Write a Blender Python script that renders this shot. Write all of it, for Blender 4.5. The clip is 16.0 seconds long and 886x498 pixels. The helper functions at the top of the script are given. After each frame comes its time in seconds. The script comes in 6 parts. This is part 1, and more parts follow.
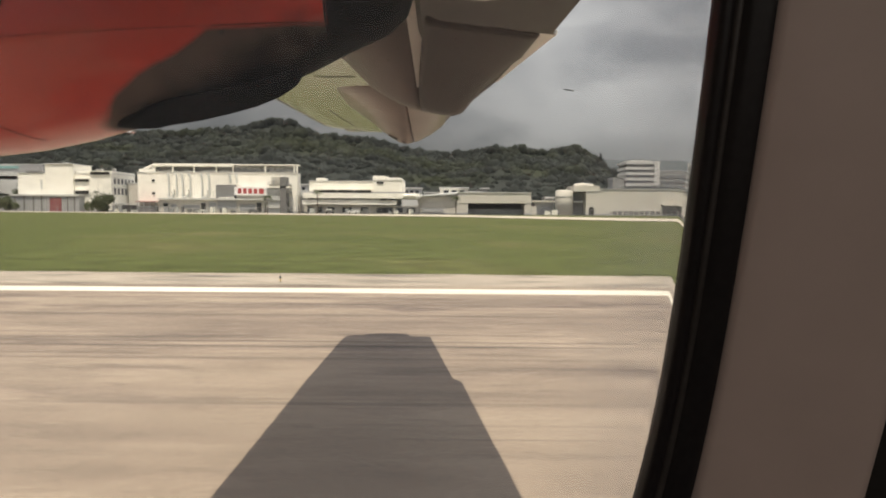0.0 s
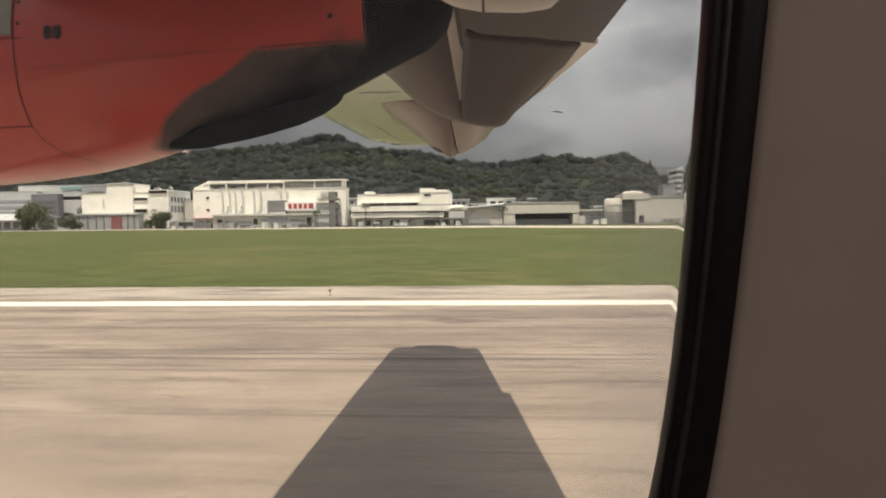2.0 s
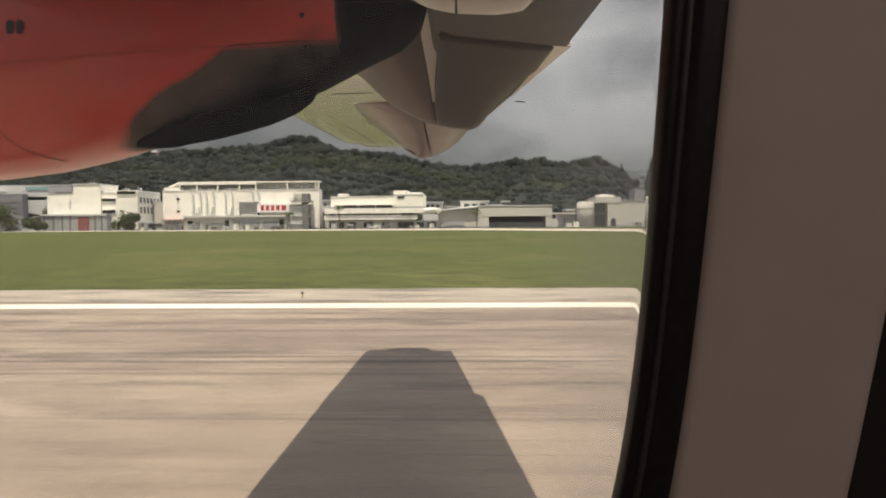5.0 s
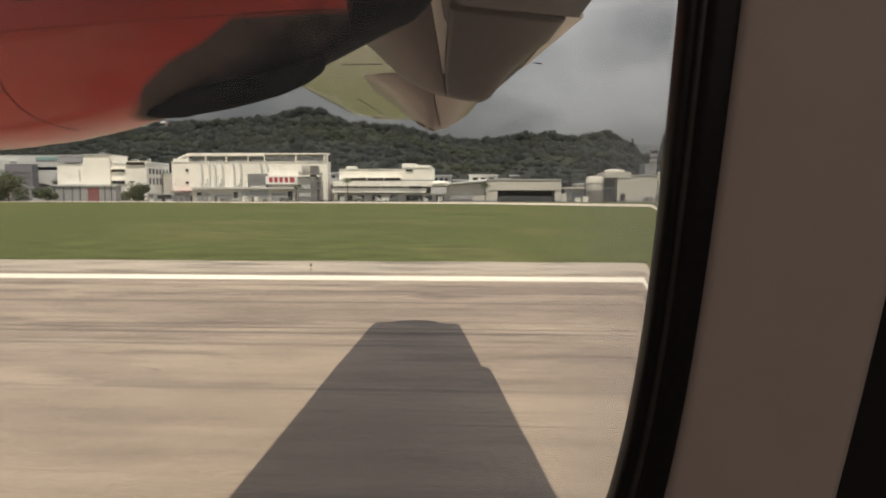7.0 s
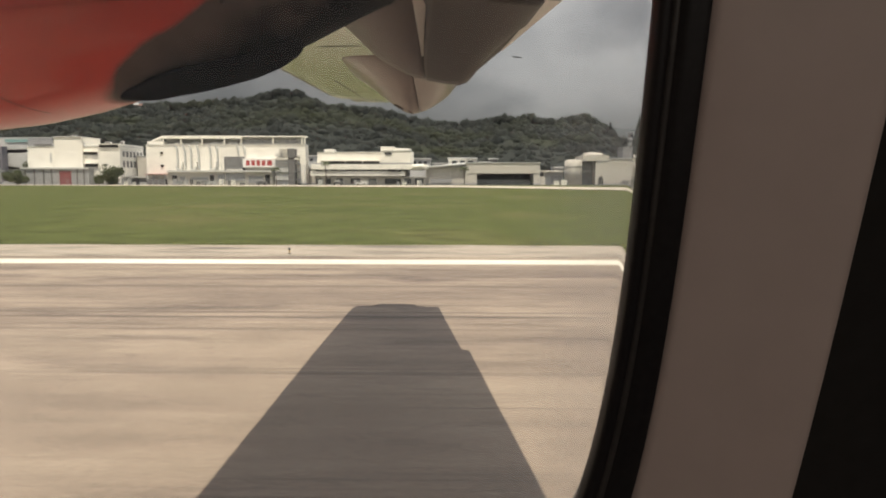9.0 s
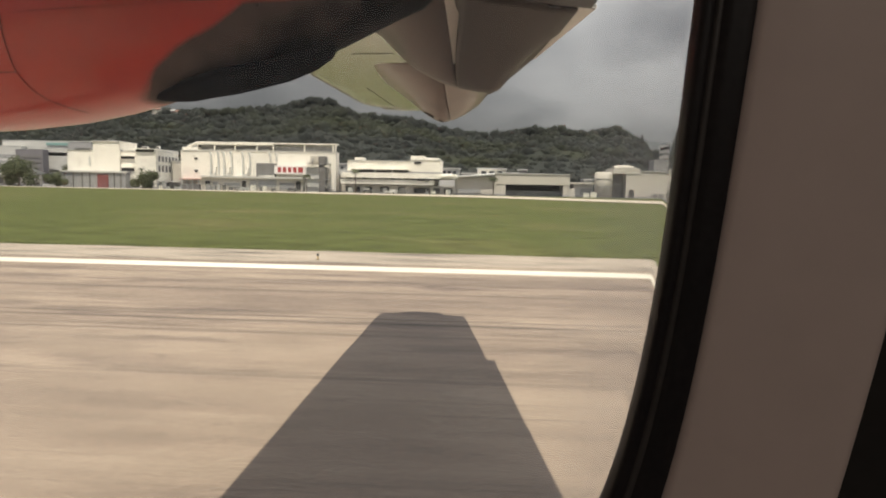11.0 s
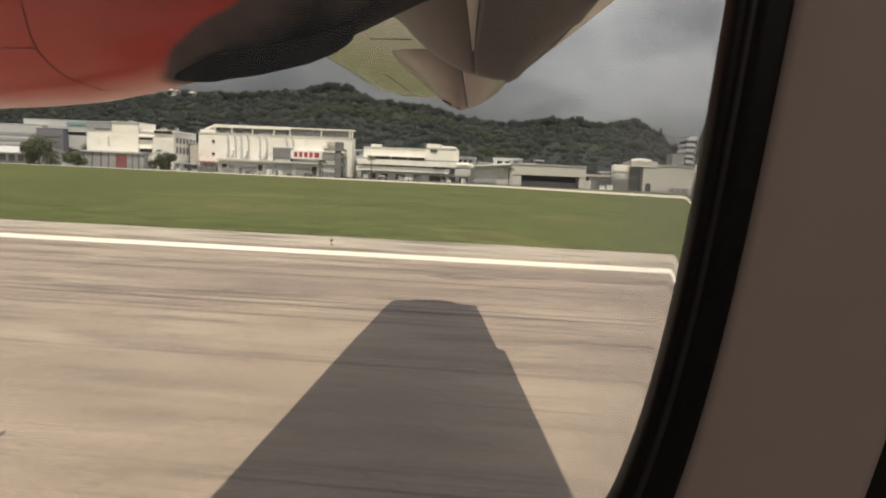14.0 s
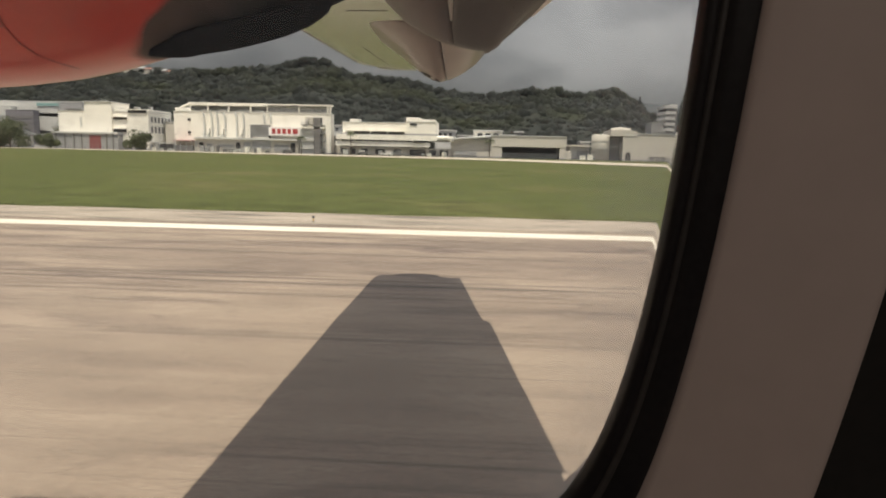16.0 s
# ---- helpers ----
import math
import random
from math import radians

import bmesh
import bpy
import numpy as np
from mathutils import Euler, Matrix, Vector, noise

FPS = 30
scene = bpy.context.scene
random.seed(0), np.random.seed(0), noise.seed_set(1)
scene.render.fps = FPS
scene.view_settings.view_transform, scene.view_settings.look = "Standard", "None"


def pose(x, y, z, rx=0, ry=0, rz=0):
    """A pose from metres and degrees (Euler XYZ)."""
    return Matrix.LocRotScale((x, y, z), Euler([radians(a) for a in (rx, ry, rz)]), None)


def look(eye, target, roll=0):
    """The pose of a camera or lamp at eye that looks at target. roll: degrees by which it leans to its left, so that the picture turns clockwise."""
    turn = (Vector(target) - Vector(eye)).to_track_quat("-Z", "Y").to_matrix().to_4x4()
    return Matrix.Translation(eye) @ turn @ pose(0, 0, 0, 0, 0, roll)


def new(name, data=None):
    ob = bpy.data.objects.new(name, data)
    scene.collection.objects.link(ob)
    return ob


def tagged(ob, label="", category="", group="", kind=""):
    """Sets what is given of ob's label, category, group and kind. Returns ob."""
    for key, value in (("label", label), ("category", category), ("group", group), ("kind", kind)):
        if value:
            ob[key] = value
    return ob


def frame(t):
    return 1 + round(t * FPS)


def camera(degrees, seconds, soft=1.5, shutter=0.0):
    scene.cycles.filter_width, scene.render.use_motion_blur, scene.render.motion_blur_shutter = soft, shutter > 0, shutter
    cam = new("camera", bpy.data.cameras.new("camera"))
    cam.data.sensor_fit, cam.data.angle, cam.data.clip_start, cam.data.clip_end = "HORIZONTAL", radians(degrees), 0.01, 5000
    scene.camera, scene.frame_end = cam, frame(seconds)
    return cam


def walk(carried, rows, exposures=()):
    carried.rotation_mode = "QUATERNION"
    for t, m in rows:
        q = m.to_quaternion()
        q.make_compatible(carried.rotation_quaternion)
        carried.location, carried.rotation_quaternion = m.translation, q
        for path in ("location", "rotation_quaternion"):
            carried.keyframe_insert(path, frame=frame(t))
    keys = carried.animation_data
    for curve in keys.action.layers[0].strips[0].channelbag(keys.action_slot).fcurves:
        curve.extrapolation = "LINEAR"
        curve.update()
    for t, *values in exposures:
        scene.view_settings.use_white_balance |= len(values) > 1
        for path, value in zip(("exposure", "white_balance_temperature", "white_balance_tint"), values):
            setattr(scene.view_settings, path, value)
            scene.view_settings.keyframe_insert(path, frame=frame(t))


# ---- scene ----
# The seat by the window of a twin turboprop on its runway: x aft, y outboard, z up, metres.
cam = camera(67.2, 16.0, 1.9)
ROWS = [
    (0, -0.0165, -0.0004, 2.4132, 0.37, -3.46, -0.42),
    (0.5, -0.0136, -0.0011, 2.4159, 2.63, -2.67, -0.67),
    (1, -0.0072, -0.0026, 2.4171, 4.11, -2.22, -0.59),
    (1.5, 0.0004, -0.0019, 2.4166, 4.45, -2.27, -0.06),
    (2, 0.0033, -0.0013, 2.4176, 4.47, -2.47, 0.70),
    (2.5, 0.0073, -0.0010, 2.4143, 2.66, -3.15, 0.91),
    (3, 0.0055, -0.0012, 2.4131, 2.67, -3.46, 0.99),
    (5.5, 0.0075, 0.0039, 2.4136, 2.18, -2.14, 0.38),
    (6, 0.0066, -0.0047, 2.4069, 2.90, -2.23, 0.14),
    (6.5, 0.0078, 0.0029, 2.4152, 3.43, -3.05, -0.36),
    (7, 0.0044, -0.0041, 2.4084, 2.91, -4.54, -0.04),
    (7.5, 0.0010, -0.0132, 2.4122, 1.89, -6.21, 0.42),
    (8, 0.0025, -0.0141, 2.4139, 1.03, -6.52, 0.02),
    (10.5, 0.0040, -0.0033, 2.3967, 2.45, -4.96, -0.80),
    (11, 0.0031, -0.0013, 2.3919, 3.49, -5.15, -1.12),
    (11.5, 0.0040, 0.0075, 2.3919, 1.39, -5.93, -1.33),
    (12, -0.0042, 0.0053, 2.3753, 2.58, -6.76, -1.74),
    (12.5, -0.0046, 0.0129, 2.3768, 4.69, -7.53, -2.02),
    (13, -0.0062, 0.0075, 2.3795, 5.76, -7.32, -1.88),
    (13.5, -0.0009, 0.0070, 2.3953, 6.75, -6.73, -2.04),
    (14, 0.0031, 0.0106, 2.3848, 4.63, -6.15, -2.57),
    (14.5, -0.0017, 0.0009, 2.3833, 0.99, -6.14, -2.40),
    (15, -0.0028, -0.0027, 2.3815, 0.20, -6.94, -2.23),
    (15.5, -0.0068, 0.0037, 2.3737, 3.05, -7.41, -1.64),
    (16, -0.0009, 0.0003, 2.3777, 3.06, -8.34, -1.26),
]
BASE_STOPS = 0.47
STOPS = [(0, 0), (3.0, 0), (5.5, -0.05), (6.0, -0.3), (6.5, -0.4), (7.0, -0.24), (7.5, -0.14), (8.0, 0.0), (10.5, -0.1), (11.0, 0), (11.5, -0.38), (12.0, -0.48), (12.5, -0.2), (13.0, -0.07), (13.5, -0.07), (14.0, -0.17), (14.5, -0.32), (15.0, -0.68), (15.5, -0.2), (16.0, -0.15)]
walk(cam, [(t, pose(x, y, z, 90 + pitch, 0, yaw) @ pose(0, 0, 0, 0, 0, -roll)) for t, x, y, z, yaw, pitch, roll in ROWS],
     [(t, BASE_STOPS + e) for t, e in STOPS])

# ---- world and sun ----
SUN_WAY = Vector((0.15, 1.25, -3.7)).normalized()
sun_data = bpy.data.lights.new("sun", "SUN")
sun_data.energy, sun_data.angle, sun_data.color = 3.55, radians(0.55), (1.0, 0.905, 0.745)
sun = new("sun", sun_data)
sun.rotation_euler = SUN_WAY.to_track_quat("-Z", "Y").to_euler()

world = bpy.data.worlds.new("world")
scene.world = world
world.use_nodes = True
wn, wl = world.node_tree.nodes, world.node_tree.links
wn.clear()
w_out, w_bg = wn.new("ShaderNodeOutputWorld"), wn.new("ShaderNodeBackground")
w_sky = wn.new("ShaderNodeTexSky")
w_sky.sky_type, w_sky.sun_disc = "NISHITA", False
w_sky.sun_elevation = math.asin(-SUN_WAY.z)
w_sky.sun_rotation = math.atan2(-SUN_WAY.x, -SUN_WAY.y)
w_scale = wn.new("ShaderNodeMix")
w_scale.data_type, w_scale.blend_type = "RGBA", "MULTIPLY"
w_scale.inputs[0].default_value = 1.0
w_scale.inputs[7].default_value = (0.1, 0.1, 0.1, 1)
w_co, w_map = wn.new("ShaderNodeTexCoord"), wn.new("ShaderNodeMapping")
w_map.inputs["Scale"].default_value = (2.2, 2.2, 5.0)
w_map.inputs["Location"].default_value = (6.96, 2.2, 0.55)
w_n1 = wn.new("ShaderNodeTexNoise")
w_n1.inputs["Scale"].default_value, w_n1.inputs["Detail"].default_value, w_n1.inputs["Roughness"].default_value = 1.5, 7, 0.52
w_ramp = wn.new("ShaderNodeValToRGB")
w_ramp.color_ramp.elements[0].position, w_ramp.color_ramp.elements[0].color = 0.40, (0.20, 0.196, 0.190, 1)
w_ramp.color_ramp.elements[1].position, w_ramp.color_ramp.elements[1].color = 0.62, (0.44, 0.428, 0.408, 1)
w_mix = wn.new("ShaderNodeMix")
w_mix.data_type = "RGBA"
w_cover = wn.new("ShaderNodeMapRange")
w_cover.inputs[1].default_value, w_cover.inputs[2].default_value, w_cover.inputs[3].default_value, w_cover.inputs[4].default_value = 0.25, 0.9, 0.9, 0.76
wl.new(w_co.outputs["Generated"], w_map.inputs[0])
wl.new(w_map.outputs[0], w_n1.inputs["Vector"])
wl.new(w_n1.outputs["Fac"], w_ramp.inputs[0])
wl.new(w_sky.outputs[0], w_scale.inputs[6])
wl.new(w_scale.outputs[2], w_mix.inputs[6])
wl.new(w_ramp.outputs[0], w_mix.inputs[7])
wl.new(w_mix.outputs[2], w_bg.inputs[0])
w_bg.inputs[1].default_value = 0.81
w_sep, w_lift, w_up = wn.new("ShaderNodeSeparateXYZ"), wn.new("ShaderNodeMapRange"), wn.new("ShaderNodeMix")
w_lift.inputs[1].default_value, w_lift.inputs[2].default_value, w_lift.inputs[3].default_value, w_lift.inputs[4].default_value = 0.03, 0.9, 0.73, 2.05
w_up.data_type, w_up.blend_type = "RGBA", "MULTIPLY"
w_up.inputs[0].default_value = 1.0
wl.new(w_co.outputs["Generated"], w_sep.inputs[0])
wl.new(w_sep.outputs["Z"], w_lift.inputs[0])
wl.new(w_sep.outputs["Z"], w_cover.inputs[0])
wl.new(w_cover.outputs[0], w_mix.inputs[0])
wl.new(w_mix.outputs[2], w_up.inputs[6])
# The cloud base thickens towards the horizon and the nose.
w_base, w_both = wn.new("ShaderNodeMapRange"), wn.new("ShaderNodeMath")
w_base.inputs[1].default_value, w_base.inputs[2].default_value, w_base.inputs[3].default_value, w_base.inputs[4].default_value = 0.08, 0.34, 0.76, 1.28
w_both.operation = "MULTIPLY"
w_side = wn.new("ShaderNodeMath")
w_side.operation = "MULTIPLY_ADD"
w_side.inputs[1].default_value = 0.6
wl.new(w_sep.outputs["X"], w_side.inputs[0])
wl.new(w_sep.outputs["Z"], w_side.inputs[2])
wl.new(w_side.outputs[0], w_base.inputs[0])
wl.new(w_lift.outputs[0], w_both.inputs[0])
wl.new(w_base.outputs[0], w_both.inputs[1])
wl.new(w_both.outputs[0], w_up.inputs[7])
wl.new(w_up.outputs[2], w_bg.inputs[0])
wl.new(w_bg.outputs[0], w_out.inputs[0])


# ---- materials ----
def mat(name, color, rough=0.6, metal=0.0, var=0.12, scale=3.0, stretch=(1, 1, 1), bump=0.0, bump_scale=40.0, coat=0.0, spec=0.5, per_object=0.0, dirt=None, dirt_scale=0.6, dirt_amount=0.0):
    """A painted or natural surface with variation at two scales and fine relief, in world metres."""
    m = bpy.data.materials.new(name)
    m.use_nodes = True
    n, l = m.node_tree.nodes, m.node_tree.links
    b = n["Principled BSDF"]
    b.inputs["Roughness"].default_value, b.inputs["Metallic"].default_value = rough, metal
    b.inputs["Coat Weight"].default_value, b.inputs["Coat Roughness"].default_value = coat, 0.08
    b.inputs["Specular IOR Level"].default_value = spec
    geo, mp = n.new("ShaderNodeNewGeometry"), n.new("ShaderNodeMapping")
    mp.inputs["Scale"].default_value = stretch
    l.new(geo.outputs["Position"], mp.inputs[0])
    n1, n2 = n.new("ShaderNodeTexNoise"), n.new("ShaderNodeTexNoise")
    n1.inputs["Scale"].default_value, n1.inputs["Detail"].default_value = scale, 6
    n2.inputs["Scale"].default_value, n2.inputs["Detail"].default_value = scale * 9, 4
    l.new(mp.outputs[0], n1.inputs["Vector"])
    l.new(mp.outputs[0], n2.inputs["Vector"])
    add = n.new("ShaderNodeMath")
    add.operation = "ADD"
    l.new(n1.outputs["Fac"], add.inputs[0])
    l.new(n2.outputs["Fac"], add.inputs[1])
    rng = n.new("ShaderNodeMapRange")
    rng.inputs[1].default_value, rng.inputs[2].default_value = 0.7, 1.3
    rng.inputs[3].default_value, rng.inputs[4].default_value = 1 - var, 1 + var
    l.new(add.outputs[0], rng.inputs[0])
    value = rng.outputs[0]
    if per_object:
        info, pr, mul = n.new("ShaderNodeObjectInfo"), n.new("ShaderNodeMapRange"), n.new("ShaderNodeMath")
        pr.inputs[3].default_value, pr.inputs[4].default_value = 1 - per_object, 1 + per_object
        mul.operation = "MULTIPLY"
        l.new(info.outputs["Random"], pr.inputs[0])
        l.new(pr.outputs[0], mul.inputs[0])
        l.new(value, mul.inputs[1])
        value = mul.outputs[0]
    mulc = n.new("ShaderNodeMix")
    mulc.data_type, mulc.blend_type = "RGBA", "MULTIPLY"
    mulc.inputs[0].default_value = 1.0
    mulc.inputs[6].default_value = (*color, 1)
    l.new(value, mulc.inputs[7])
    last = mulc.outputs[2]
    if dirt:
        n3, dr, dm = n.new("ShaderNodeTexNoise"), n.new("ShaderNodeMapRange"), n.new("ShaderNodeMix")
        n3.inputs["Scale"].default_value, n3.inputs["Detail"].default_value = dirt_scale, 5
        l.new(mp.outputs[0], n3.inputs["Vector"])
        dr.inputs[1].default_value, dr.inputs[2].default_value, dr.inputs[4].default_value = 0.48, 0.75, dirt_amount
        l.new(n3.outputs["Fac"], dr.inputs[0])
        dm.data_type = "RGBA"
        dm.inputs[7].default_value = (*dirt, 1)
        l.new(dr.outputs[0], dm.inputs[0])
        l.new(last, dm.inputs[6])
        last = dm.outputs[2]
    l.new(last, b.inputs["Base Color"])
    if bump:
        n4, bp = n.new("ShaderNodeTexNoise"), n.new("ShaderNodeBump")
        n4.inputs["Scale"].default_value, n4.inputs["Detail"].default_value = bump_scale, 5
        l.new(geo.outputs["Position"], n4.inputs["Vector"])
        bp.inputs["Strength"].default_value, bp.inputs["Distance"].default_value = bump, 0.02
        l.new(n4.outputs["Fac"], bp.inputs["Height"])
        l.new(bp.outputs[0], b.inputs["Normal"])
    return m


def ramp_of(n, stops):
    r = n.new("ShaderNodeValToRGB")
    e = r.color_ramp.elements
    tone = lambda v: (v, v, v, 1) if isinstance(v, float) else (*v, 1)
    e[0].position, e[0].color = stops[0][0], tone(stops[0][1])
    e[1].position, e[1].color = stops[-1][0], tone(stops[-1][1])
    for p, v in stops[1:-1]:
        e.new(p).color = tone(v)
    return r


def runway_mat():
    """Sun-bleached pinkish concrete with rubber streaks laid down along the runway."""
    m = bpy.data.materials.new("runway_concrete")
    m.use_nodes = True
    n, l = m.node_tree.nodes, m.node_tree.links
    b = n["Principled BSDF"]
    b.inputs["Roughness"].default_value, b.inputs["Specular IOR Level"].default_value = 0.85, 0.25
    geo = n.new("ShaderNodeNewGeometry")

    def noise_at(stretch, scale, detail, loc=(0, 0, 0)):
        mp, t = n.new("ShaderNodeMapping"), n.new("ShaderNodeTexNoise")
        mp.inputs["Scale"].default_value, mp.inputs["Location"].default_value = stretch, loc
        t.inputs["Scale"].default_value, t.inputs["Detail"].default_value, t.inputs["Distortion"].default_value = scale, detail, 0.5
        l.new(geo.outputs["Position"], mp.inputs[0])
        l.new(mp.outputs[0], t.inputs["Vector"])
        return t.outputs["Fac"]

    def ranged(socket, lo, hi, a=0.0, z=1.0):
        rg = n.new("ShaderNodeMapRange")
        rg.inputs[1].default_value, rg.inputs[2].default_value, rg.inputs[3].default_value, rg.inputs[4].default_value = lo, hi, a, z
        l.new(socket, rg.inputs[0])
        return rg.outputs[0]

    def times(a, b):
        m2 = n.new("ShaderNodeMath")
        m2.operation, m2.use_clamp = "MULTIPLY", True
        l.new(a, m2.inputs[0])
        l.new(b, m2.inputs[1])
        return m2.outputs[0]

    def blend(last, fac, colour):
        mx = n.new("ShaderNodeMix")
        mx.data_type = "RGBA"
        mx.inputs[7].default_value = (*colour, 1)
        l.new(fac, mx.inputs[0])
        l.new(last, mx.inputs[6])
        return mx.outputs[2]

    def tone(last, fac):
        mx = n.new("ShaderNodeMix")
        mx.data_type, mx.blend_type = "RGBA", "MULTIPLY"
        mx.inputs[0].default_value = 1
        l.new(last, mx.inputs[6])
        l.new(fac, mx.inputs[7])
        return mx.outputs[2]

    # Bleached slabs: soft bands along the runway, cloudy mottling and fine grain.
    base = ramp_of(n, [(0.3, (0.250, 0.200, 0.160)), (0.5, (0.305, 0.246, 0.194)), (0.72, (0.365, 0.300, 0.235))])
    l.new(noise_at((0.05, 0.40, 1), 1.0, 6), base.inputs[0])
    last = tone(base.outputs[0], ranged(noise_at((0.5, 0.9, 1), 1.0, 9, (4, 4, 0)), 0.3, 0.7, 0.86, 1.12))
    # Rubber lies in lanes along the runway, thick in some and thin in others.
    lane = ranged(noise_at((0.004, 0.30, 1), 1.0, 2, (40, 2.6, 0)), 0.38, 0.62, 0.55, 1.4)
    # Most of it lies where the main wheels of larger aircraft run.
    sep = n.new("ShaderNodeSeparateXYZ")
    l.new(geo.outputs["Position"], sep.inputs[0])
    wheel = ramp_of(n, [(0.0, 0.42), (0.38, 0.42), (0.46, 0.80), (0.53, 0.95), (0.66, 0.90), (0.76, 0.55), (1.0, 0.45)])
    l.new(ranged(sep.outputs["Y"], 0.0, 25.0), wheel.inputs[0])
    rubbered = n.new("ShaderNodeMath")
    rubbered.operation = "MULTIPLY"
    l.new(lane, rubbered.inputs[0])
    l.new(ranged(wheel.outputs[0], 0.0, 1.0, 0.0, 1.75), rubbered.inputs[1])
    lane = rubbered.outputs[0]
    inner = ranged(noise_at((0.7, 5.5, 1), 1.0, 8, (9, 1, 0)), 0.36, 0.62, 0.25, 1.0)
    inner_fine = ranged(noise_at((2.2, 11.0, 1), 1.0, 6, (2, 7, 0)), 0.36, 0.62, 0.3, 1.0)
    # Broad ragged stains, shorter scuffs within them, and single tyre tracks.
    for stretch, loc, lo, hi, amount, within, dark in (
            ((0.10, 0.62, 1), (3, 2, 0), 0.50, 0.68, 0.62, inner, (0.120, 0.094, 0.084)),
            ((0.24, 1.1, 1), (7, 31, 0), 0.54, 0.66, 0.55, inner_fine, (0.130, 0.102, 0.092)),
            ((0.035, 1.7, 1), (11, 5, 0), 0.54, 0.68, 0.45, inner, (0.120, 0.096, 0.086)),
            ((0.45, 2.4, 1), (15, 29, 0), 0.58, 0.66, 0.50, inner_fine, (0.125, 0.098, 0.088))):
        fac = times(ranged(noise_at(stretch, 1.0, 9, loc), lo, hi, 0.0, amount), within)
        last = blend(last, times(fac, lane), dark)
    worn = ranged(noise_at((0.05, 0.5, 1), 1.0, 4, (60, 3, 0)), 0.40, 0.56, 0.40, 1.0)
    for stretch, loc, lo, hi, amount in (((0.010, 5.0, 1), (1, 8, 0), 0.57, 0.64, 0.62), ((0.016, 9.0, 1), (21, 3, 0), 0.59, 0.66, 0.48), ((0.08, 3.6, 1), (31, 7, 0), 0.61, 0.66, 0.45)):
        fac = times(ranged(noise_at(stretch, 1.0, 4, loc), lo, hi, 0.0, amount), worn)
        last = blend(last, fac, (0.085, 0.070, 0.066))
    # Small chips and oil spots.
    last = blend(last, ranged(noise_at((1.6, 2.4, 1), 1.0, 3, (5, 9, 0)), 0.69, 0.74, 0.0, 0.45), (0.13, 0.10, 0.085))
    last = blend(last, ranged(noise_at((4.5, 8.0, 1), 1.0, 4, (13, 6, 0)), 0.62, 0.72, 0.0, 0.34), (0.14, 0.108, 0.092))
    last = blend(last, ranged(noise_at((2.6, 5.0, 1), 1.0, 5, (8, 15, 0)), 0.60, 0.74, 0.0, 0.30), (0.42, 0.36, 0.28))
    fine = noise_at((3, 7, 1), 4.0, 6)
    last = tone(last, ranged(fine, 0.3, 0.7, 0.85, 1.15))
    l.new(last, b.inputs["Base Color"])
    bp = n.new("ShaderNodeBump")
    bp.inputs["Strength"].default_value, bp.inputs["Distance"].default_value = 0.25, 0.01
    l.new(fine, bp.inputs["Height"])
    l.new(bp.outputs[0], b.inputs["Normal"])
    return m


def grass_mat():
    m = bpy.data.materials.new("mown_grass")
    m.use_nodes = True
    n, l = m.node_tree.nodes, m.node_tree.links
    b = n["Principled BSDF"]
    b.inputs["Roughness"].default_value, b.inputs["Specular IOR Level"].default_value = 0.9, 0.1
    geo = n.new("ShaderNodeNewGeometry")
    outs = []
    for stretch, scale, detail in (((0.07, 0.06, 1), 1.0, 9), ((0.5, 0.6, 1), 1.0, 8), ((4, 6, 4), 1.0, 5)):
        mp, t = n.new("ShaderNodeMapping"), n.new("ShaderNodeTexNoise")
        mp.inputs["Scale"].default_value = stretch
        t.inputs["Scale"].default_value, t.inputs["Detail"].default_value = scale, detail
        l.new(geo.outputs["Position"], mp.inputs[0])
        l.new(mp.outputs[0], t.inputs["Vector"])
        outs.append(t.outputs["Fac"])
    r1 = ramp_of(n, [(0.30, (0.070, 0.083, 0.027)), (0.5, (0.085, 0.097, 0.032)), (0.62, (0.104, 0.106, 0.040)), (0.74, (0.15, 0.125, 0.062))])
    l.new(outs[0], r1.inputs[0])
    last = r1.outputs[0]
    for o, lo, hi, a in ((outs[1], 0.74, 1.26, 1), (outs[2], 0.75, 1.25, 1)):
        rg, mx = n.new("ShaderNodeMapRange"), n.new("ShaderNodeMix")
        rg.inputs[1].default_value, rg.inputs[2].default_value, rg.inputs[3].default_value, rg.inputs[4].default_value = 0.3, 0.7, lo, hi
        l.new(o, rg.inputs[0])
        mx.data_type, mx.blend_type = "RGBA", "MULTIPLY"
        mx.inputs[0].default_value = a
        l.new(last, mx.inputs[6])
        l.new(rg.outputs[0], mx.inputs[7])
        last = mx.outputs[2]
    l.new(last, b.inputs["Base Color"])
    bp = n.new("ShaderNodeBump")
    bp.inputs["Strength"].default_value, bp.inputs["Distance"].default_value = 0.8, 0.06
    l.new(outs[2], bp.inputs["Height"])
    l.new(bp.outputs[0], b.inputs["Normal"])
    return m


NAC_K = 0.87  # size of the nacelle


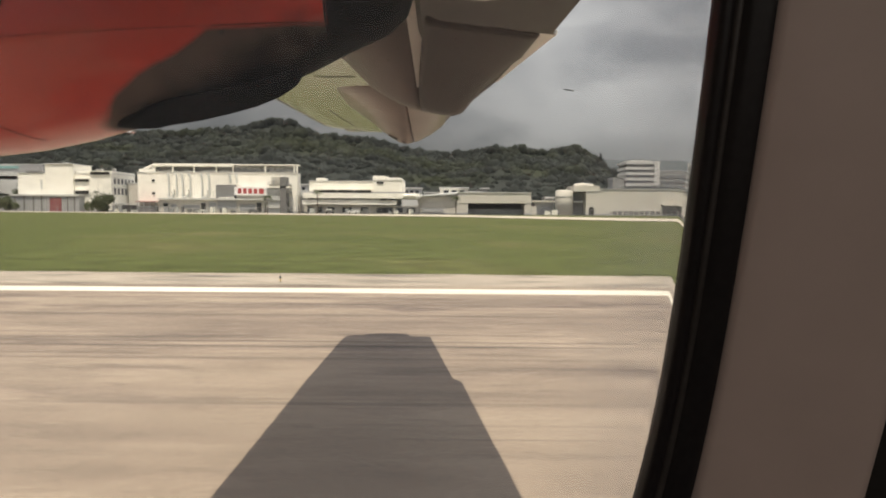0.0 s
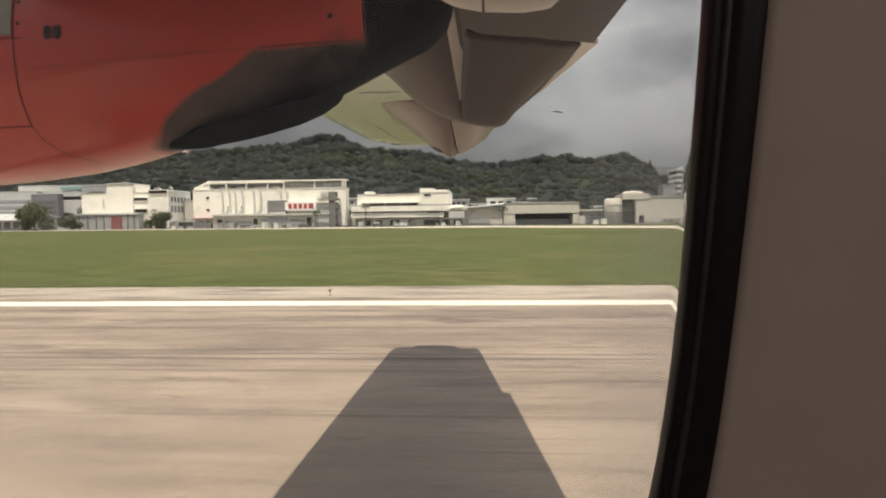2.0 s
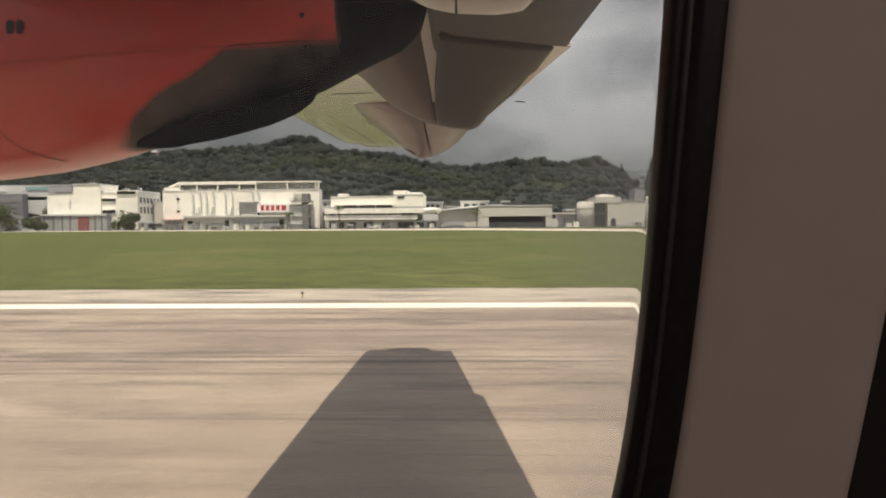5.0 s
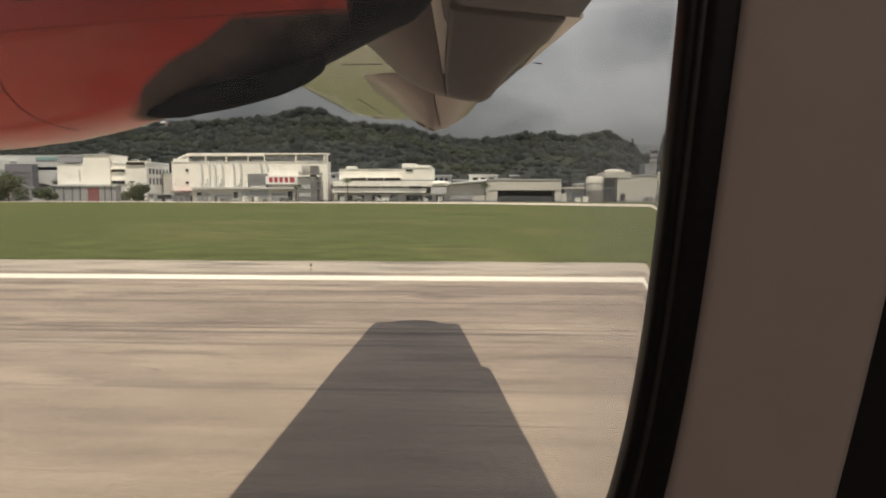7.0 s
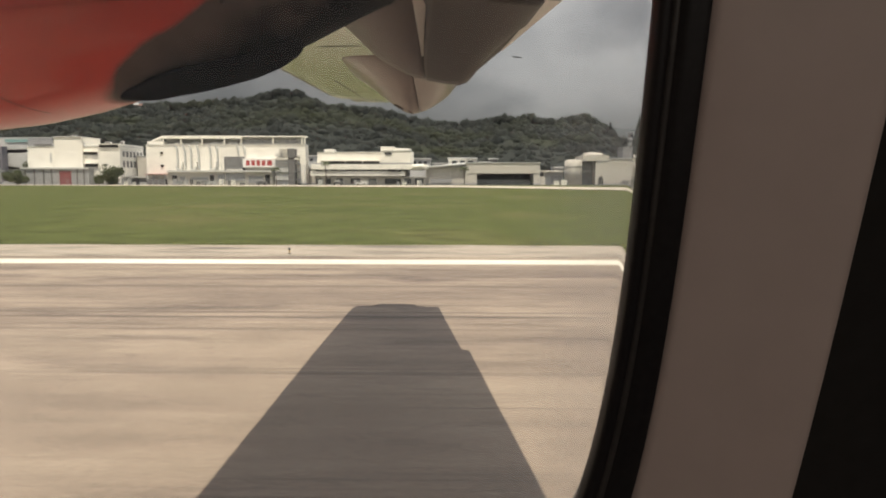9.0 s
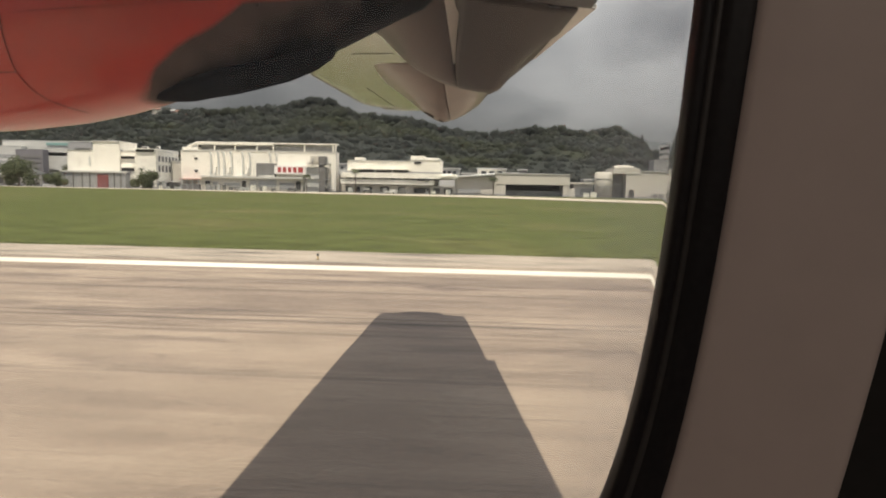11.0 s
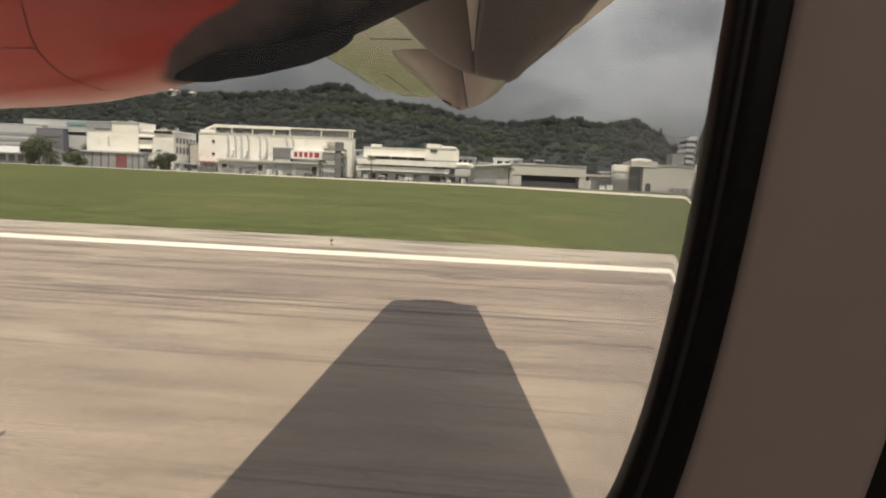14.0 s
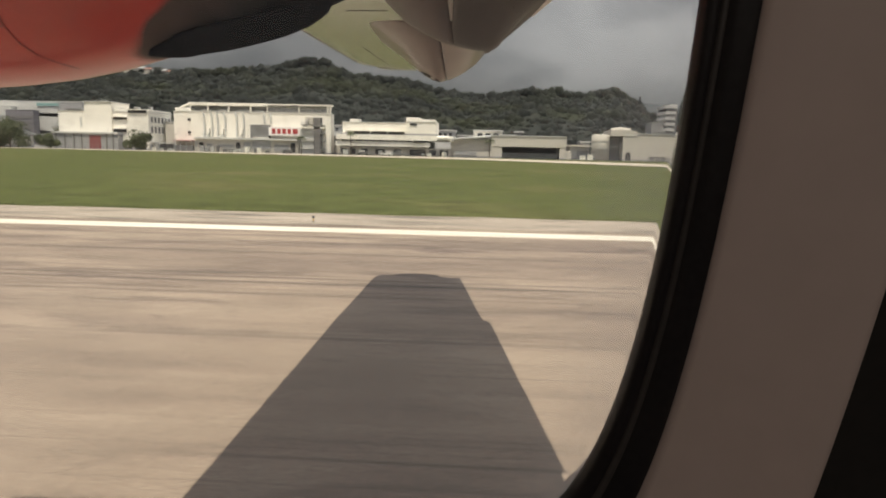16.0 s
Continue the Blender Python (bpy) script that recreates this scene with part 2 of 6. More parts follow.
def nacelle_mat():
    """Glossy red paint that gives way to bare heat-tinted metal and a dark fairing along a swept line."""
    m = mat("nacelle_paint", (0.62, 0.052, 0.032), 0.28, 0.0, 0.08, 2.0, coat=0.6)
    n, l = m.node_tree.nodes, m.node_tree.links
    b = n["Principled BSDF"]
    b.inputs["Coat Roughness"].default_value = 0.12
    red = b.inputs["Base Color"].links[0].from_socket
    geo, sep = n.new("ShaderNodeNewGeometry"), n.new("ShaderNodeSeparateXYZ")
    l.new(geo.outputs["Position"], sep.inputs[0])
    nx = n.new("ShaderNodeMapRange")
    nx.inputs[1].default_value, nx.inputs[2].default_value = -1.6 * NAC_K, -0.4 * NAC_K
    l.new(sep.outputs["X"], nx.inputs[0])

    def past(stops, soft, smoke=0.0):
        r = ramp_of(n, [((x + 1.6) / 1.2, (z - 2.5) / 1.5) for x, z in stops])
        nz, sub, rg = n.new("ShaderNodeMapRange"), n.new("ShaderNodeMath"), n.new("ShaderNodeMapRange")
        nz.inputs[1].default_value, nz.inputs[2].default_value = 2.42 + 0.08 * NAC_K, 2.42 + 1.58 * NAC_K
        sub.operation = "SUBTRACT"
        l.new(nx.outputs[0], r.inputs[0])
        l.new(sep.outputs["Z"], nz.inputs[0])
        l.new(r.outputs[0], sub.inputs[0])
        l.new(nz.outputs[0], sub.inputs[1])
        rg.inputs[1].default_value, rg.inputs[2].default_value = -soft, soft
        # Smoke blurs the line unevenly.
        nz2, swing, add = n.new("ShaderNodeTexNoise"), n.new("ShaderNodeMapRange"), n.new("ShaderNodeMath")
        nz2.inputs["Scale"].default_value, nz2.inputs["Detail"].default_value = 7.0, 7
        l.new(geo.outputs["Position"], nz2.inputs["Vector"])
        swing.inputs[1].default_value, swing.inputs[2].default_value, swing.inputs[3].default_value, swing.inputs[4].default_value = 0.3, 0.7, -smoke, smoke
        l.new(nz2.outputs["Fac"], swing.inputs[0])
        l.new(sub.outputs[0], add.inputs[0])
        l.new(swing.outputs[0], add.inputs[1])
        l.new(add.outputs[0], rg.inputs[0])
        return rg.outputs[0]

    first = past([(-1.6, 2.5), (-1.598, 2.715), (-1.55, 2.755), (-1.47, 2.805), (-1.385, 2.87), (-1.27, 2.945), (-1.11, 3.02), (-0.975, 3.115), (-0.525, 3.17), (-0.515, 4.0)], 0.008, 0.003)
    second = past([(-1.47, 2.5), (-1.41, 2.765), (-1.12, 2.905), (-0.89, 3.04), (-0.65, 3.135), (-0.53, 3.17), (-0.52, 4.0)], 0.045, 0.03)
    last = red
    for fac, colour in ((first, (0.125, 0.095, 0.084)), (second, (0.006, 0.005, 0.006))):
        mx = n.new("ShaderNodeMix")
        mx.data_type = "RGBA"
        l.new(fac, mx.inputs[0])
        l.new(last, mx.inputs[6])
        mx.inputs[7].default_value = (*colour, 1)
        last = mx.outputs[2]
    l.new(last, b.inputs["Base Color"])
    rr = n.new("ShaderNodeMapRange")
    rr.inputs[3].default_value, rr.inputs[4].default_value = 0.36, 0.55
    l.new(first, rr.inputs[0])
    l.new(rr.outputs[0], b.inputs["Roughness"])
    for socket, a, z in (("Coat Weight", 0.6, 0.0), ("Specular IOR Level", 0.5, 0.01)):
        rc = n.new("ShaderNodeMapRange")
        rc.inputs[3].default_value, rc.inputs[4].default_value = a, z
        l.new(first, rc.inputs[0])
        l.new(rc.outputs[0], b.inputs[socket])
    return m


M_RUNWAY, M_GRASS, M_NACELLE = runway_mat(), grass_mat(), nacelle_mat()
M_SHOULDER = mat("pale_concrete", (0.36, 0.31, 0.25), 0.9, var=0.2, scale=0.5, stretch=(0.25, 1.2, 1), bump=0.2, bump_scale=12, dirt=(0.09, 0.08, 0.066), dirt_scale=1.1, dirt_amount=1.0)
M_LINE = mat("runway_paint", (0.77, 0.73, 0.62), 0.7, var=0.1, scale=0.6, stretch=(0.2, 2, 1), dirt=(0.30, 0.25, 0.2), dirt_scale=0.9, dirt_amount=0.5)
M_ROAD = mat("bleached_concrete", (0.50, 0.44, 0.36), 0.9, var=0.12, scale=0.15)
M_DARKWING = mat("dark_wing_paint", (0.085, 0.064, 0.053), 0.5, 0.0, 0.1, 1.5, coat=0.04, spec=0.3, dirt=(0.05, 0.038, 0.032), dirt_scale=1.6, dirt_amount=0.6, stretch=(0.5, 1.5, 1))
# Part of the grass reflection is painted in as a green base tint.
M_WING = mat("grass_tinted_wing_paint", (0.15, 0.155, 0.10), 0.25, 0.0, 0.06, 1.5, coat=1.0, spec=1.0, dirt=(0.16, 0.13, 0.10), dirt_scale=1.6, dirt_amount=0.5, stretch=(0.5, 1.5, 1))
M_WING.node_tree.nodes["Principled BSDF"].inputs["Coat Roughness"].default_value = 0.2
M_WING.node_tree.nodes["Principled BSDF"].inputs["Coat IOR"].default_value = 2.0
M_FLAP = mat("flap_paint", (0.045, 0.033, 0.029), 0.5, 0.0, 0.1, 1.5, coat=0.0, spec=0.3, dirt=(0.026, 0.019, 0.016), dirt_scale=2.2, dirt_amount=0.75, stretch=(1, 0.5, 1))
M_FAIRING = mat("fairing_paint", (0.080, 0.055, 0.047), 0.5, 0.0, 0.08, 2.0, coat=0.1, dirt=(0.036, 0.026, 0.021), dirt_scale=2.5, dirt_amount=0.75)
M_WHITEFAIR = mat("white_fairing_paint", (0.80, 0.76, 0.70), 0.35, 0.0, 0.05, 2.0, coat=0.3)
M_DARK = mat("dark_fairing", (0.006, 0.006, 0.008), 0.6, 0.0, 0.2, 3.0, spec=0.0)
M_SEAM = mat("panel_seam", (0.10, 0.018, 0.014), 0.6, 0, 0.1, 10)
M_RIVET = mat("fastener_steel", (0.05, 0.035, 0.03), 0.5, 0.4, 0.1, 30)
M_HATCH = mat("hatch_grey", (0.34, 0.31, 0.28), 0.4, 0.2, 0.1, 8)
M_RUBBER = mat("black_rubber", (0.022, 0.019, 0.019), 0.36, 0, 0.2, 30, spec=0.3)
M_HULL = mat("hull_paint", (0.74, 0.66, 0.60), 0.7, 0, 0.05, 1.0, coat=0.0, dirt=(0.6, 0.52, 0.47), dirt_scale=0.5, dirt_amount=0.3)
M_RIDGE = mat("ridge_highlight_rubber", (0.06, 0.053, 0.048), 0.35, 0, 0.2, 20)
M_PLASTIC = mat("cabin_plastic", (0.63, 0.515, 0.462), 0.5, 0, 0.035, 6, bump=0.015, bump_scale=300)
M_CABIN = mat("cabin_panel", (0.55, 0.50, 0.46), 0.6, 0, 0.05, 4)
M_BLACK = mat("gap_shade_black", (0.035, 0.032, 0.03), 0.9, 0, 0.1, 10, spec=0.05)
M_CARPET = mat("cabin_carpet", (0.03, 0.035, 0.06), 0.95, 0, 0.3, 60)
M_WHITE = mat("white_render", (0.90, 0.87, 0.79), 0.8, 0, 0.05, 0.25, dirt=(0.58, 0.55, 0.49), dirt_scale=0.3, dirt_amount=0.4)
M_CREAM = mat("cream_render", (0.58, 0.55, 0.49), 0.8, 0, 0.06, 0.25, dirt=(0.40, 0.36, 0.30), dirt_scale=0.25, dirt_amount=0.5)
M_GREY = mat("grey_cladding", (0.36, 0.36, 0.36), 0.6, 0, 0.06, 0.2, dirt=(0.22, 0.22, 0.22), dirt_scale=0.3, dirt_amount=0.4)
M_LGREY = mat("light_grey_cladding", (0.55, 0.55, 0.53), 0.6, 0, 0.05, 0.2)
M_DGREY = mat("dark_grey_concrete", (0.17, 0.165, 0.16), 0.8, 0, 0.12, 0.3)
M_PURPLEGREY = mat("slate_cladding", (0.20, 0.19, 0.205), 0.6, 0, 0.08, 0.2)
M_FADED = mat("faded_red_paint", (0.42, 0.20, 0.19), 0.7, 0, 0.1, 0.5)
# Distance haze is mixed into these tower and far hill tones.
M_HAZEGREY = mat("haze_grey_render", (0.27, 0.27, 0.265), 0.85, 0, 0.06, 0.1, dirt=(0.2, 0.2, 0.2), dirt_scale=0.12, dirt_amount=0.5)
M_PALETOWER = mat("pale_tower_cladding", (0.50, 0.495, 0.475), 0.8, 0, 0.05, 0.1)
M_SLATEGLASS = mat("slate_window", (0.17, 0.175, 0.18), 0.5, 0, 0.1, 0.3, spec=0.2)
M_FARHILL = mat("haze_toned_woods", (0.095, 0.105, 0.11), 0.95, 0, 0.12, 0.004, spec=0.0, dirt=(0.08, 0.095, 0.09), dirt_scale=0.003, dirt_amount=0.6)
# Windows and painted opening shade, both lifted for distance haze.
M_GLASS = mat("dark_window", (0.07, 0.072, 0.075), 0.15, 0, 0.2, 0.3)
M_OPEN = mat("dark_opening", (0.05, 0.048, 0.045), 0.9, 0, 0.2, 0.5)
M_RED = mat("red_paint", (0.20, 0.045, 0.048), 0.5, 0, 0.1, 0.5)
M_GATE = mat("faded_gate_paint", (0.24, 0.085, 0.085), 0.6, 0, 0.1, 0.5)
M_SIGNRED = mat("sign_red", (0.36, 0.05, 0.05), 0.5, 0, 0.05, 2)
M_SIGNWHITE = mat("sign_white", (0.80, 0.78, 0.76), 0.5, 0, 0.03, 2)
M_BLUE = mat("blue_cladding", (0.035, 0.10, 0.28), 0.5, 0, 0.08, 0.4)
M_TEAL = mat("teal_sign", (0.22, 0.36, 0.35), 0.5, 0, 0.08, 0.5)
M_YELLOW = mat("yellow_panel", (0.62, 0.40, 0.05), 0.5, 0, 0.08, 0.5)
M_ORANGE = mat("orange_panel", (0.60, 0.24, 0.06), 0.5, 0, 0.08, 0.5)
M_PINK = mat("pink_panel", (0.55, 0.38, 0.50), 0.5, 0, 0.08, 0.5)
M_SKYBLUE = mat("sky_blue_panel", (0.22, 0.45, 0.65), 0.5, 0, 0.08, 0.5)
M_GREENNET = mat("green_netting", (0.06, 0.24, 0.13), 0.9, 0, 0.25, 0.5)
M_TERRA = mat("terracotta_roof", (0.42, 0.16, 0.11), 0.8, 0, 0.15, 0.5)
M_TILE = mat("weathered_tile", (0.27, 0.15, 0.12), 0.8, 0, 0.15, 0.5)
M_ROOF = mat("metal_roof", (0.60, 0.60, 0.57), 0.45, 0.2, 0.08, 0.4, stretch=(3, 0.3, 1))


def vary_islands(m, amount):
    """Gives each loose clump of a mesh its own tone."""
    n, l = m.node_tree.nodes, m.node_tree.links
    b = n["Principled BSDF"]
    old = b.inputs["Base Color"].links[0].from_socket
    geo, rg, mx = n.new("ShaderNodeNewGeometry"), n.new("ShaderNodeMapRange"), n.new("ShaderNodeMix")
    rg.inputs[3].default_value, rg.inputs[4].default_value = 1 - amount, 1 + amount
    mx.data_type, mx.blend_type = "RGBA", "MULTIPLY"
    mx.inputs[0].default_value = 1
    l.new(geo.outputs["Random Per Island"], rg.inputs[0])
    l.new(old, mx.inputs[6])
    l.new(rg.outputs[0], mx.inputs[7])
    l.new(mx.outputs[2], b.inputs["Base Color"])


# Leaf green is lightened and greyed to hold distance haze.
M_LEAF = mat("broad_leaves", (0.115, 0.13, 0.075), 0.8, 0, 0.35, 0.5, spec=0.12)
vary_islands(M_LEAF, 0.3)
# Canopy green is greyed and blued: air haze put into the colour.
M_FOREST = mat("hazed_canopy", (0.100, 0.110, 0.103), 0.95, 0, 0.35, 0.009, spec=0.03, dirt=(0.118, 0.132, 0.076), dirt_scale=0.006, dirt_amount=0.9, bump=0.25, bump_scale=0.4)


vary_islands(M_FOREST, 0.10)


def let_through(m, share):
    """Leaves pass part of the light on."""
    n, l = m.node_tree.nodes, m.node_tree.links
    b, out = n["Principled BSDF"], n["Material Output"]
    tl, mx = n.new("ShaderNodeBsdfTranslucent"), n.new("ShaderNodeMixShader")
    l.new(b.inputs["Base Color"].links[0].from_socket, tl.inputs[0])
    mx.inputs[0].default_value = share
    l.new(b.outputs[0], mx.inputs[1])
    l.new(tl.outputs[0], mx.inputs[2])
    l.new(mx.outputs[0], out.inputs[0])


M_FOREST.node_tree.nodes["Principled BSDF"].inputs["Diffuse Roughness"].default_value = 1.0
let_through(M_FOREST, 0.55)
let_through(M_LEAF, 0.35)
M_BARK = mat("bark", (0.13, 0.10, 0.075), 0.9, 0, 0.25, 2)
M_STEEL = mat("galvanised_steel", (0.35, 0.36, 0.37), 0.5, 0.5, 0.1, 1)
M_TUFT = mat("dry_grass_blades", (0.17, 0.18, 0.075), 0.9, 0, 0.3, 1.5, spec=0.1)


def pane_mat():
    m = bpy.data.materials.new("acrylic_pane")
    m.use_nodes = True
    n, l = m.node_tree.nodes, m.node_tree.links
    n.clear()
    out, mix, tr, gl, fr = (n.new("ShaderNode" + k) for k in ("OutputMaterial", "MixShader", "BsdfRefraction", "BsdfGlossy", "Fresnel"))
    tr.inputs["Color"].default_value, tr.inputs["Roughness"].default_value, tr.inputs["IOR"].default_value = (0.985, 0.982, 0.975, 1), 0.0, 1.49
    gl.inputs["Roughness"].default_value = 0.02
    fr.inputs[0].default_value = 1.2
    l.new(fr.outputs[0], mix.inputs[0])
    l.new(tr.outputs[0], mix.inputs[1])
    l.new(gl.outputs[0], mix.inputs[2])
    # Pane dust and painted air haze share one bluish veil over the view.
    dust_haze, veil, nz, rg, geo = (n.new("ShaderNode" + k) for k in ("BsdfTranslucent", "MixShader", "TexNoise", "MapRange", "NewGeometry"))
    dust_haze.inputs[0].default_value = (0.80, 0.83, 0.88, 1)
    nz.inputs["Scale"].default_value, nz.inputs["Detail"].default_value = 14, 6
    rg.inputs[1].default_value, rg.inputs[2].default_value, rg.inputs[3].default_value, rg.inputs[4].default_value = 0.3, 0.7, 0.022, 0.034
    l.new(geo.outputs["Position"], nz.inputs["Vector"])
    l.new(nz.outputs["Fac"], rg.inputs[0])
    # The veil thickens along the aft edge: grime film and distance haze together.
    sep, film, more = (n.new("ShaderNode" + k) for k in ("SeparateXYZ", "MapRange", "Math"))
    film.interpolation_type = "SMOOTHSTEP"
    film.inputs[1].default_value, film.inputs[2].default_value, film.inputs[3].default_value, film.inputs[4].default_value = 0.020, 0.074, 0.0, 0.13
    l.new(geo.outputs["Position"], sep.inputs[0])
    l.new(sep.outputs["X"], film.inputs[0])
    more.operation = "ADD"
    l.new(rg.outputs[0], more.inputs[0])
    l.new(film.outputs[0], more.inputs[1])
    l.new(more.outputs[0], veil.inputs[0])
    l.new(mix.outputs[0], veil.inputs[1])
    l.new(dust_haze.outputs[0], veil.inputs[2])
    l.new(veil.outputs[0], out.inputs[0])
    return m


M_PANE = pane_mat()


# ---- mesh helpers ----
def mesh_of(bm, name, material, smooth=False):
    me = bpy.data.meshes.new(name)
    bmesh.ops.recalc_face_normals(bm, faces=bm.faces)
    bm.to_mesh(me)
    bm.free()
    for mt in material if isinstance(material, (list, tuple)) else [material]:
        me.materials.append(mt)
    if smooth:
        for p in me.polygons:
            p.use_smooth = True
    return me


def part(name, bm, material, parent, label="", smooth=False):
    ob = new(name, mesh_of(bm, name, material, smooth))
    if parent is not None:
        ob.parent = parent
    return tagged(ob, label) if label else ob


def thing(name, label, category, kind="", group="", at=(0, 0, 0)):
    ob = new(name)
    ob.location = at
    ob.empty_display_size = 0.2
    return tagged(ob, label, category, group, kind)


def box(bm, x0, x1, y0, y1, z0, z1, bevel=0.0):
    vs = [bm.verts.new((x, y, z)) for x in (x0, x1) for y in (y0, y1) for z in (z0, z1)]
    fs = [bm.faces.new([vs[i] for i in f]) for f in ((0, 1, 3, 2), (4, 6, 7, 5), (0, 4, 5, 1), (2, 3, 7, 6), (0, 2, 6, 4), (1, 5, 7, 3))]
    if bevel:
        es = {e for f in fs for e in f.edges}
        bmesh.ops.bevel(bm, geom=list(es), offset=bevel, segments=2, affect="EDGES", profile=0.5)
    return bm


def boxes(*dims, bevel=0.0):
    bm = bmesh.new()
    for d in dims:
        box(bm, *d, bevel=bevel)
    return bm


def tube(bm, path, radius, sides=8):
    """A round rod along a path; radius a number or one for each point."""
    rings = []
    pts = [Vector(p) for p in path]
    for i, p in enumerate(pts):
        way = (pts[min(i + 1, len(pts) - 1)] - pts[max(i - 1, 0)]).normalized()
        a = way.orthogonal().normalized() if abs(way.z) > 0.9 else way.cross(Vector((0, 0, 1))).normalized()
        c = way.cross(a)
        r = radius[i] if isinstance(radius, (list, tuple)) else radius
        rings.append([bm.verts.new(p + r * (math.cos(2 * math.pi * k / sides) * a + math.sin(2 * math.pi * k / sides) * c)) for k in range(sides)])
    loft(bm, rings, True)
    bm.faces.new(rings[0])
    bm.faces.new(rings[-1])
    return bm


def loft(bm, rings, closed=True):
    for a, b in zip(rings, rings[1:]):
        k = len(a)
        for i in range(k if closed else k - 1):
            j = (i + 1) % k
            bm.faces.new((a[i], a[j], b[j], b[i]))


def lerp_table(table, x):
    """Linear look-up of the second and later columns by the first."""
    for a, b in zip(table, table[1:]):
        if x <= b[0]:
            s = max(0.0, (x - a[0]) / (b[0] - a[0]))
            return [p + s * (q - p) for p, q in zip(a[1:], b[1:])]
    return list(table[-1][1:])


# ---- ground ----
def sheet(x0, x1, y0, y1, z, nx=1, ny=1):
    bm = bmesh.new()
    g = [[bm.verts.new((x0 + (x1 - x0) * i / nx, y0 + (y1 - y0) * j / ny, z)) for j in range(ny + 1)] for i in range(nx + 1)]
    for i in range(nx):
        for j in range(ny):
            bm.faces.new((g[i][j], g[i + 1][j], g[i + 1][j + 1], g[i][j + 1]))
    return bm


ground = tagged(part("ground", sheet(-4500, 4500, -4500, 4500, -0.06, 8, 8), M_GRASS, None), "wide green mown grass field beside the runway", "grass", kind="structure")
runway = tagged(part("runway", boxes((-900, 900, -26, 20.6, -0.3, 0.0)), M_RUNWAY, None), "sun-bleached concrete runway with dark rubber streaks", "runway", kind="structure")


def ragged_strip(x0, x1, y0, y1, z, step, rough):
    bm = bmesh.new()
    rows, k = [], int((x1 - x0) / step)
    for i in range(k + 1):
        x = x0 + step * i
        w = rough * (noise.noise(Vector((x * 0.33, 1.7, 0))) + 0.6 * noise.noise(Vector((x * 1.3, 5.1, 0))))
        rows.append((bm.verts.new((x, y0, z)), bm.verts.new((x, y1 + w, z)), bm.verts.new((x, y1 + w + 0.05, z - 0.3))))
    for a, b in zip(rows, rows[1:]):
        bm.faces.new((a[0], b[0], b[1], a[1]))
        bm.faces.new((a[1], b[1], b[2], a[2]))
    return bm


tagged(part("pavement", ragged_strip(-160, 160, 20.6, 24.35, 0.004, 0.5, 0.22), M_SHOULDER, None), "pale stained concrete shoulder along the runway edge", "shoulder", kind="structure")


def marking(name, dims, label):
    return tagged(part(name, boxes(*dims), M_LINE, None), label, "marking", kind="structure")


marking("edge_line", [(-700, 700, 18.85, 19.9, -0.01, 0.006)], "solid white painted runway edge line")
for x_end in (-65.5, -213.0):
    for y0 in (7.7, 10.75, 13.7):
        marking("touchdown_bar", [(x_end - 22.5, x_end, y0, y0 + 1.65, -0.01, 0.006)], "white painted touchdown zone bar on the runway")
marking("aiming_point_bar", [(-400.0, -345.0, 7.8, 13.3, -0.01, 0.006)], "broad white painted aiming point bar, tyre-stained")

# A slanting sealed joint and a few cracks across the slabs.
bm = bmesh.new()
for path in (((-5.4, 20.5, 0.005), (-1.3, 17.7, 0.005), (3.4, 9.8, 0.005), (7.2, 3.0, 0.005)),):
    pts = [Vector(p) + Vector((-15.0, 0, 0)) for p in path]
    for a, b in zip(pts, pts[1:]):
        s = (b - a).cross(Vector((0, 0, 1))).normalized() * 0.02
        bm.faces.new([bm.verts.new(v) for v in (a - s, b - s, b + s, a + s)])
tagged(part("trim", bm, M_DGREY, runway), "dark sealed joint")

# The pale road along the far side of the field, nearer towards the aft end.
bm = bmesh.new()
near_edge = [(-420, 268), (-240, 264), (-120, 246), (0, 205), (40, 150), (70, 128), (160, 118)]
far_edge = [(-420, 283), (-240, 282), (-120, 278), (0, 262), (40, 215), (70, 185), (160, 165)]
bm_rows = [(bm.verts.new((a[0], a[1], 0.02)), bm.verts.new((b[0], b[1], 0.02))) for a, b in zip(near_edge, far_edge)]
for a, b in zip(bm_rows, bm_rows[1:]):
    bm.faces.new((a[0], b[0], b[1], a[1]))
tagged(part("road", bm, M_ROAD, None), "pale concrete perimeter road beyond the grass", "road", kind="structure")
tagged(part("yard", sheet(-760, 260, 284, 620, -0.01, 4, 2), M_DGREY, None), "grey paved factory yards behind the perimeter road", "yard", kind="structure")

# Grass tufts that fray the edge of the shoulder.
rng = random.Random(5)
verts, faces = [], []
for i in range(5000):
    x = rng.uniform(-24, 13)
    y = 24.3 + abs(rng.gauss(0, 1.0)) + rng.uniform(-0.15, 0.1)
    h, a, w = rng.uniform(0.012, 0.026), rng.uniform(0, 6.28), rng.uniform(0.012, 0.03)
    dx, dy = math.cos(a) * w, math.sin(a) * w
    k = len(verts)
    verts += [(x - dx, y - dy, -0.06), (x + dx, y + dy, -0.06), (x + rng.uniform(-0.06, 0.06), y + rng.uniform(-0.06, 0.06), h - 0.05)]
    faces.append((k, k + 1, k + 2))
me = bpy.data.meshes.new("grass_tufts")
me.from_pydata(verts, [], faces)
me.materials.append(M_TUFT)
tagged(new("grass_tufts", me), "short yellow-green grass tufts along the shoulder", "grass", kind="stuff")


# ---- the aircraft outside the window ----
aircraft = thing("aircraft", "red and grey twin turboprop airliner standing on the runway", "aircraft")

NAC_Y = 3.05 * NAC_K
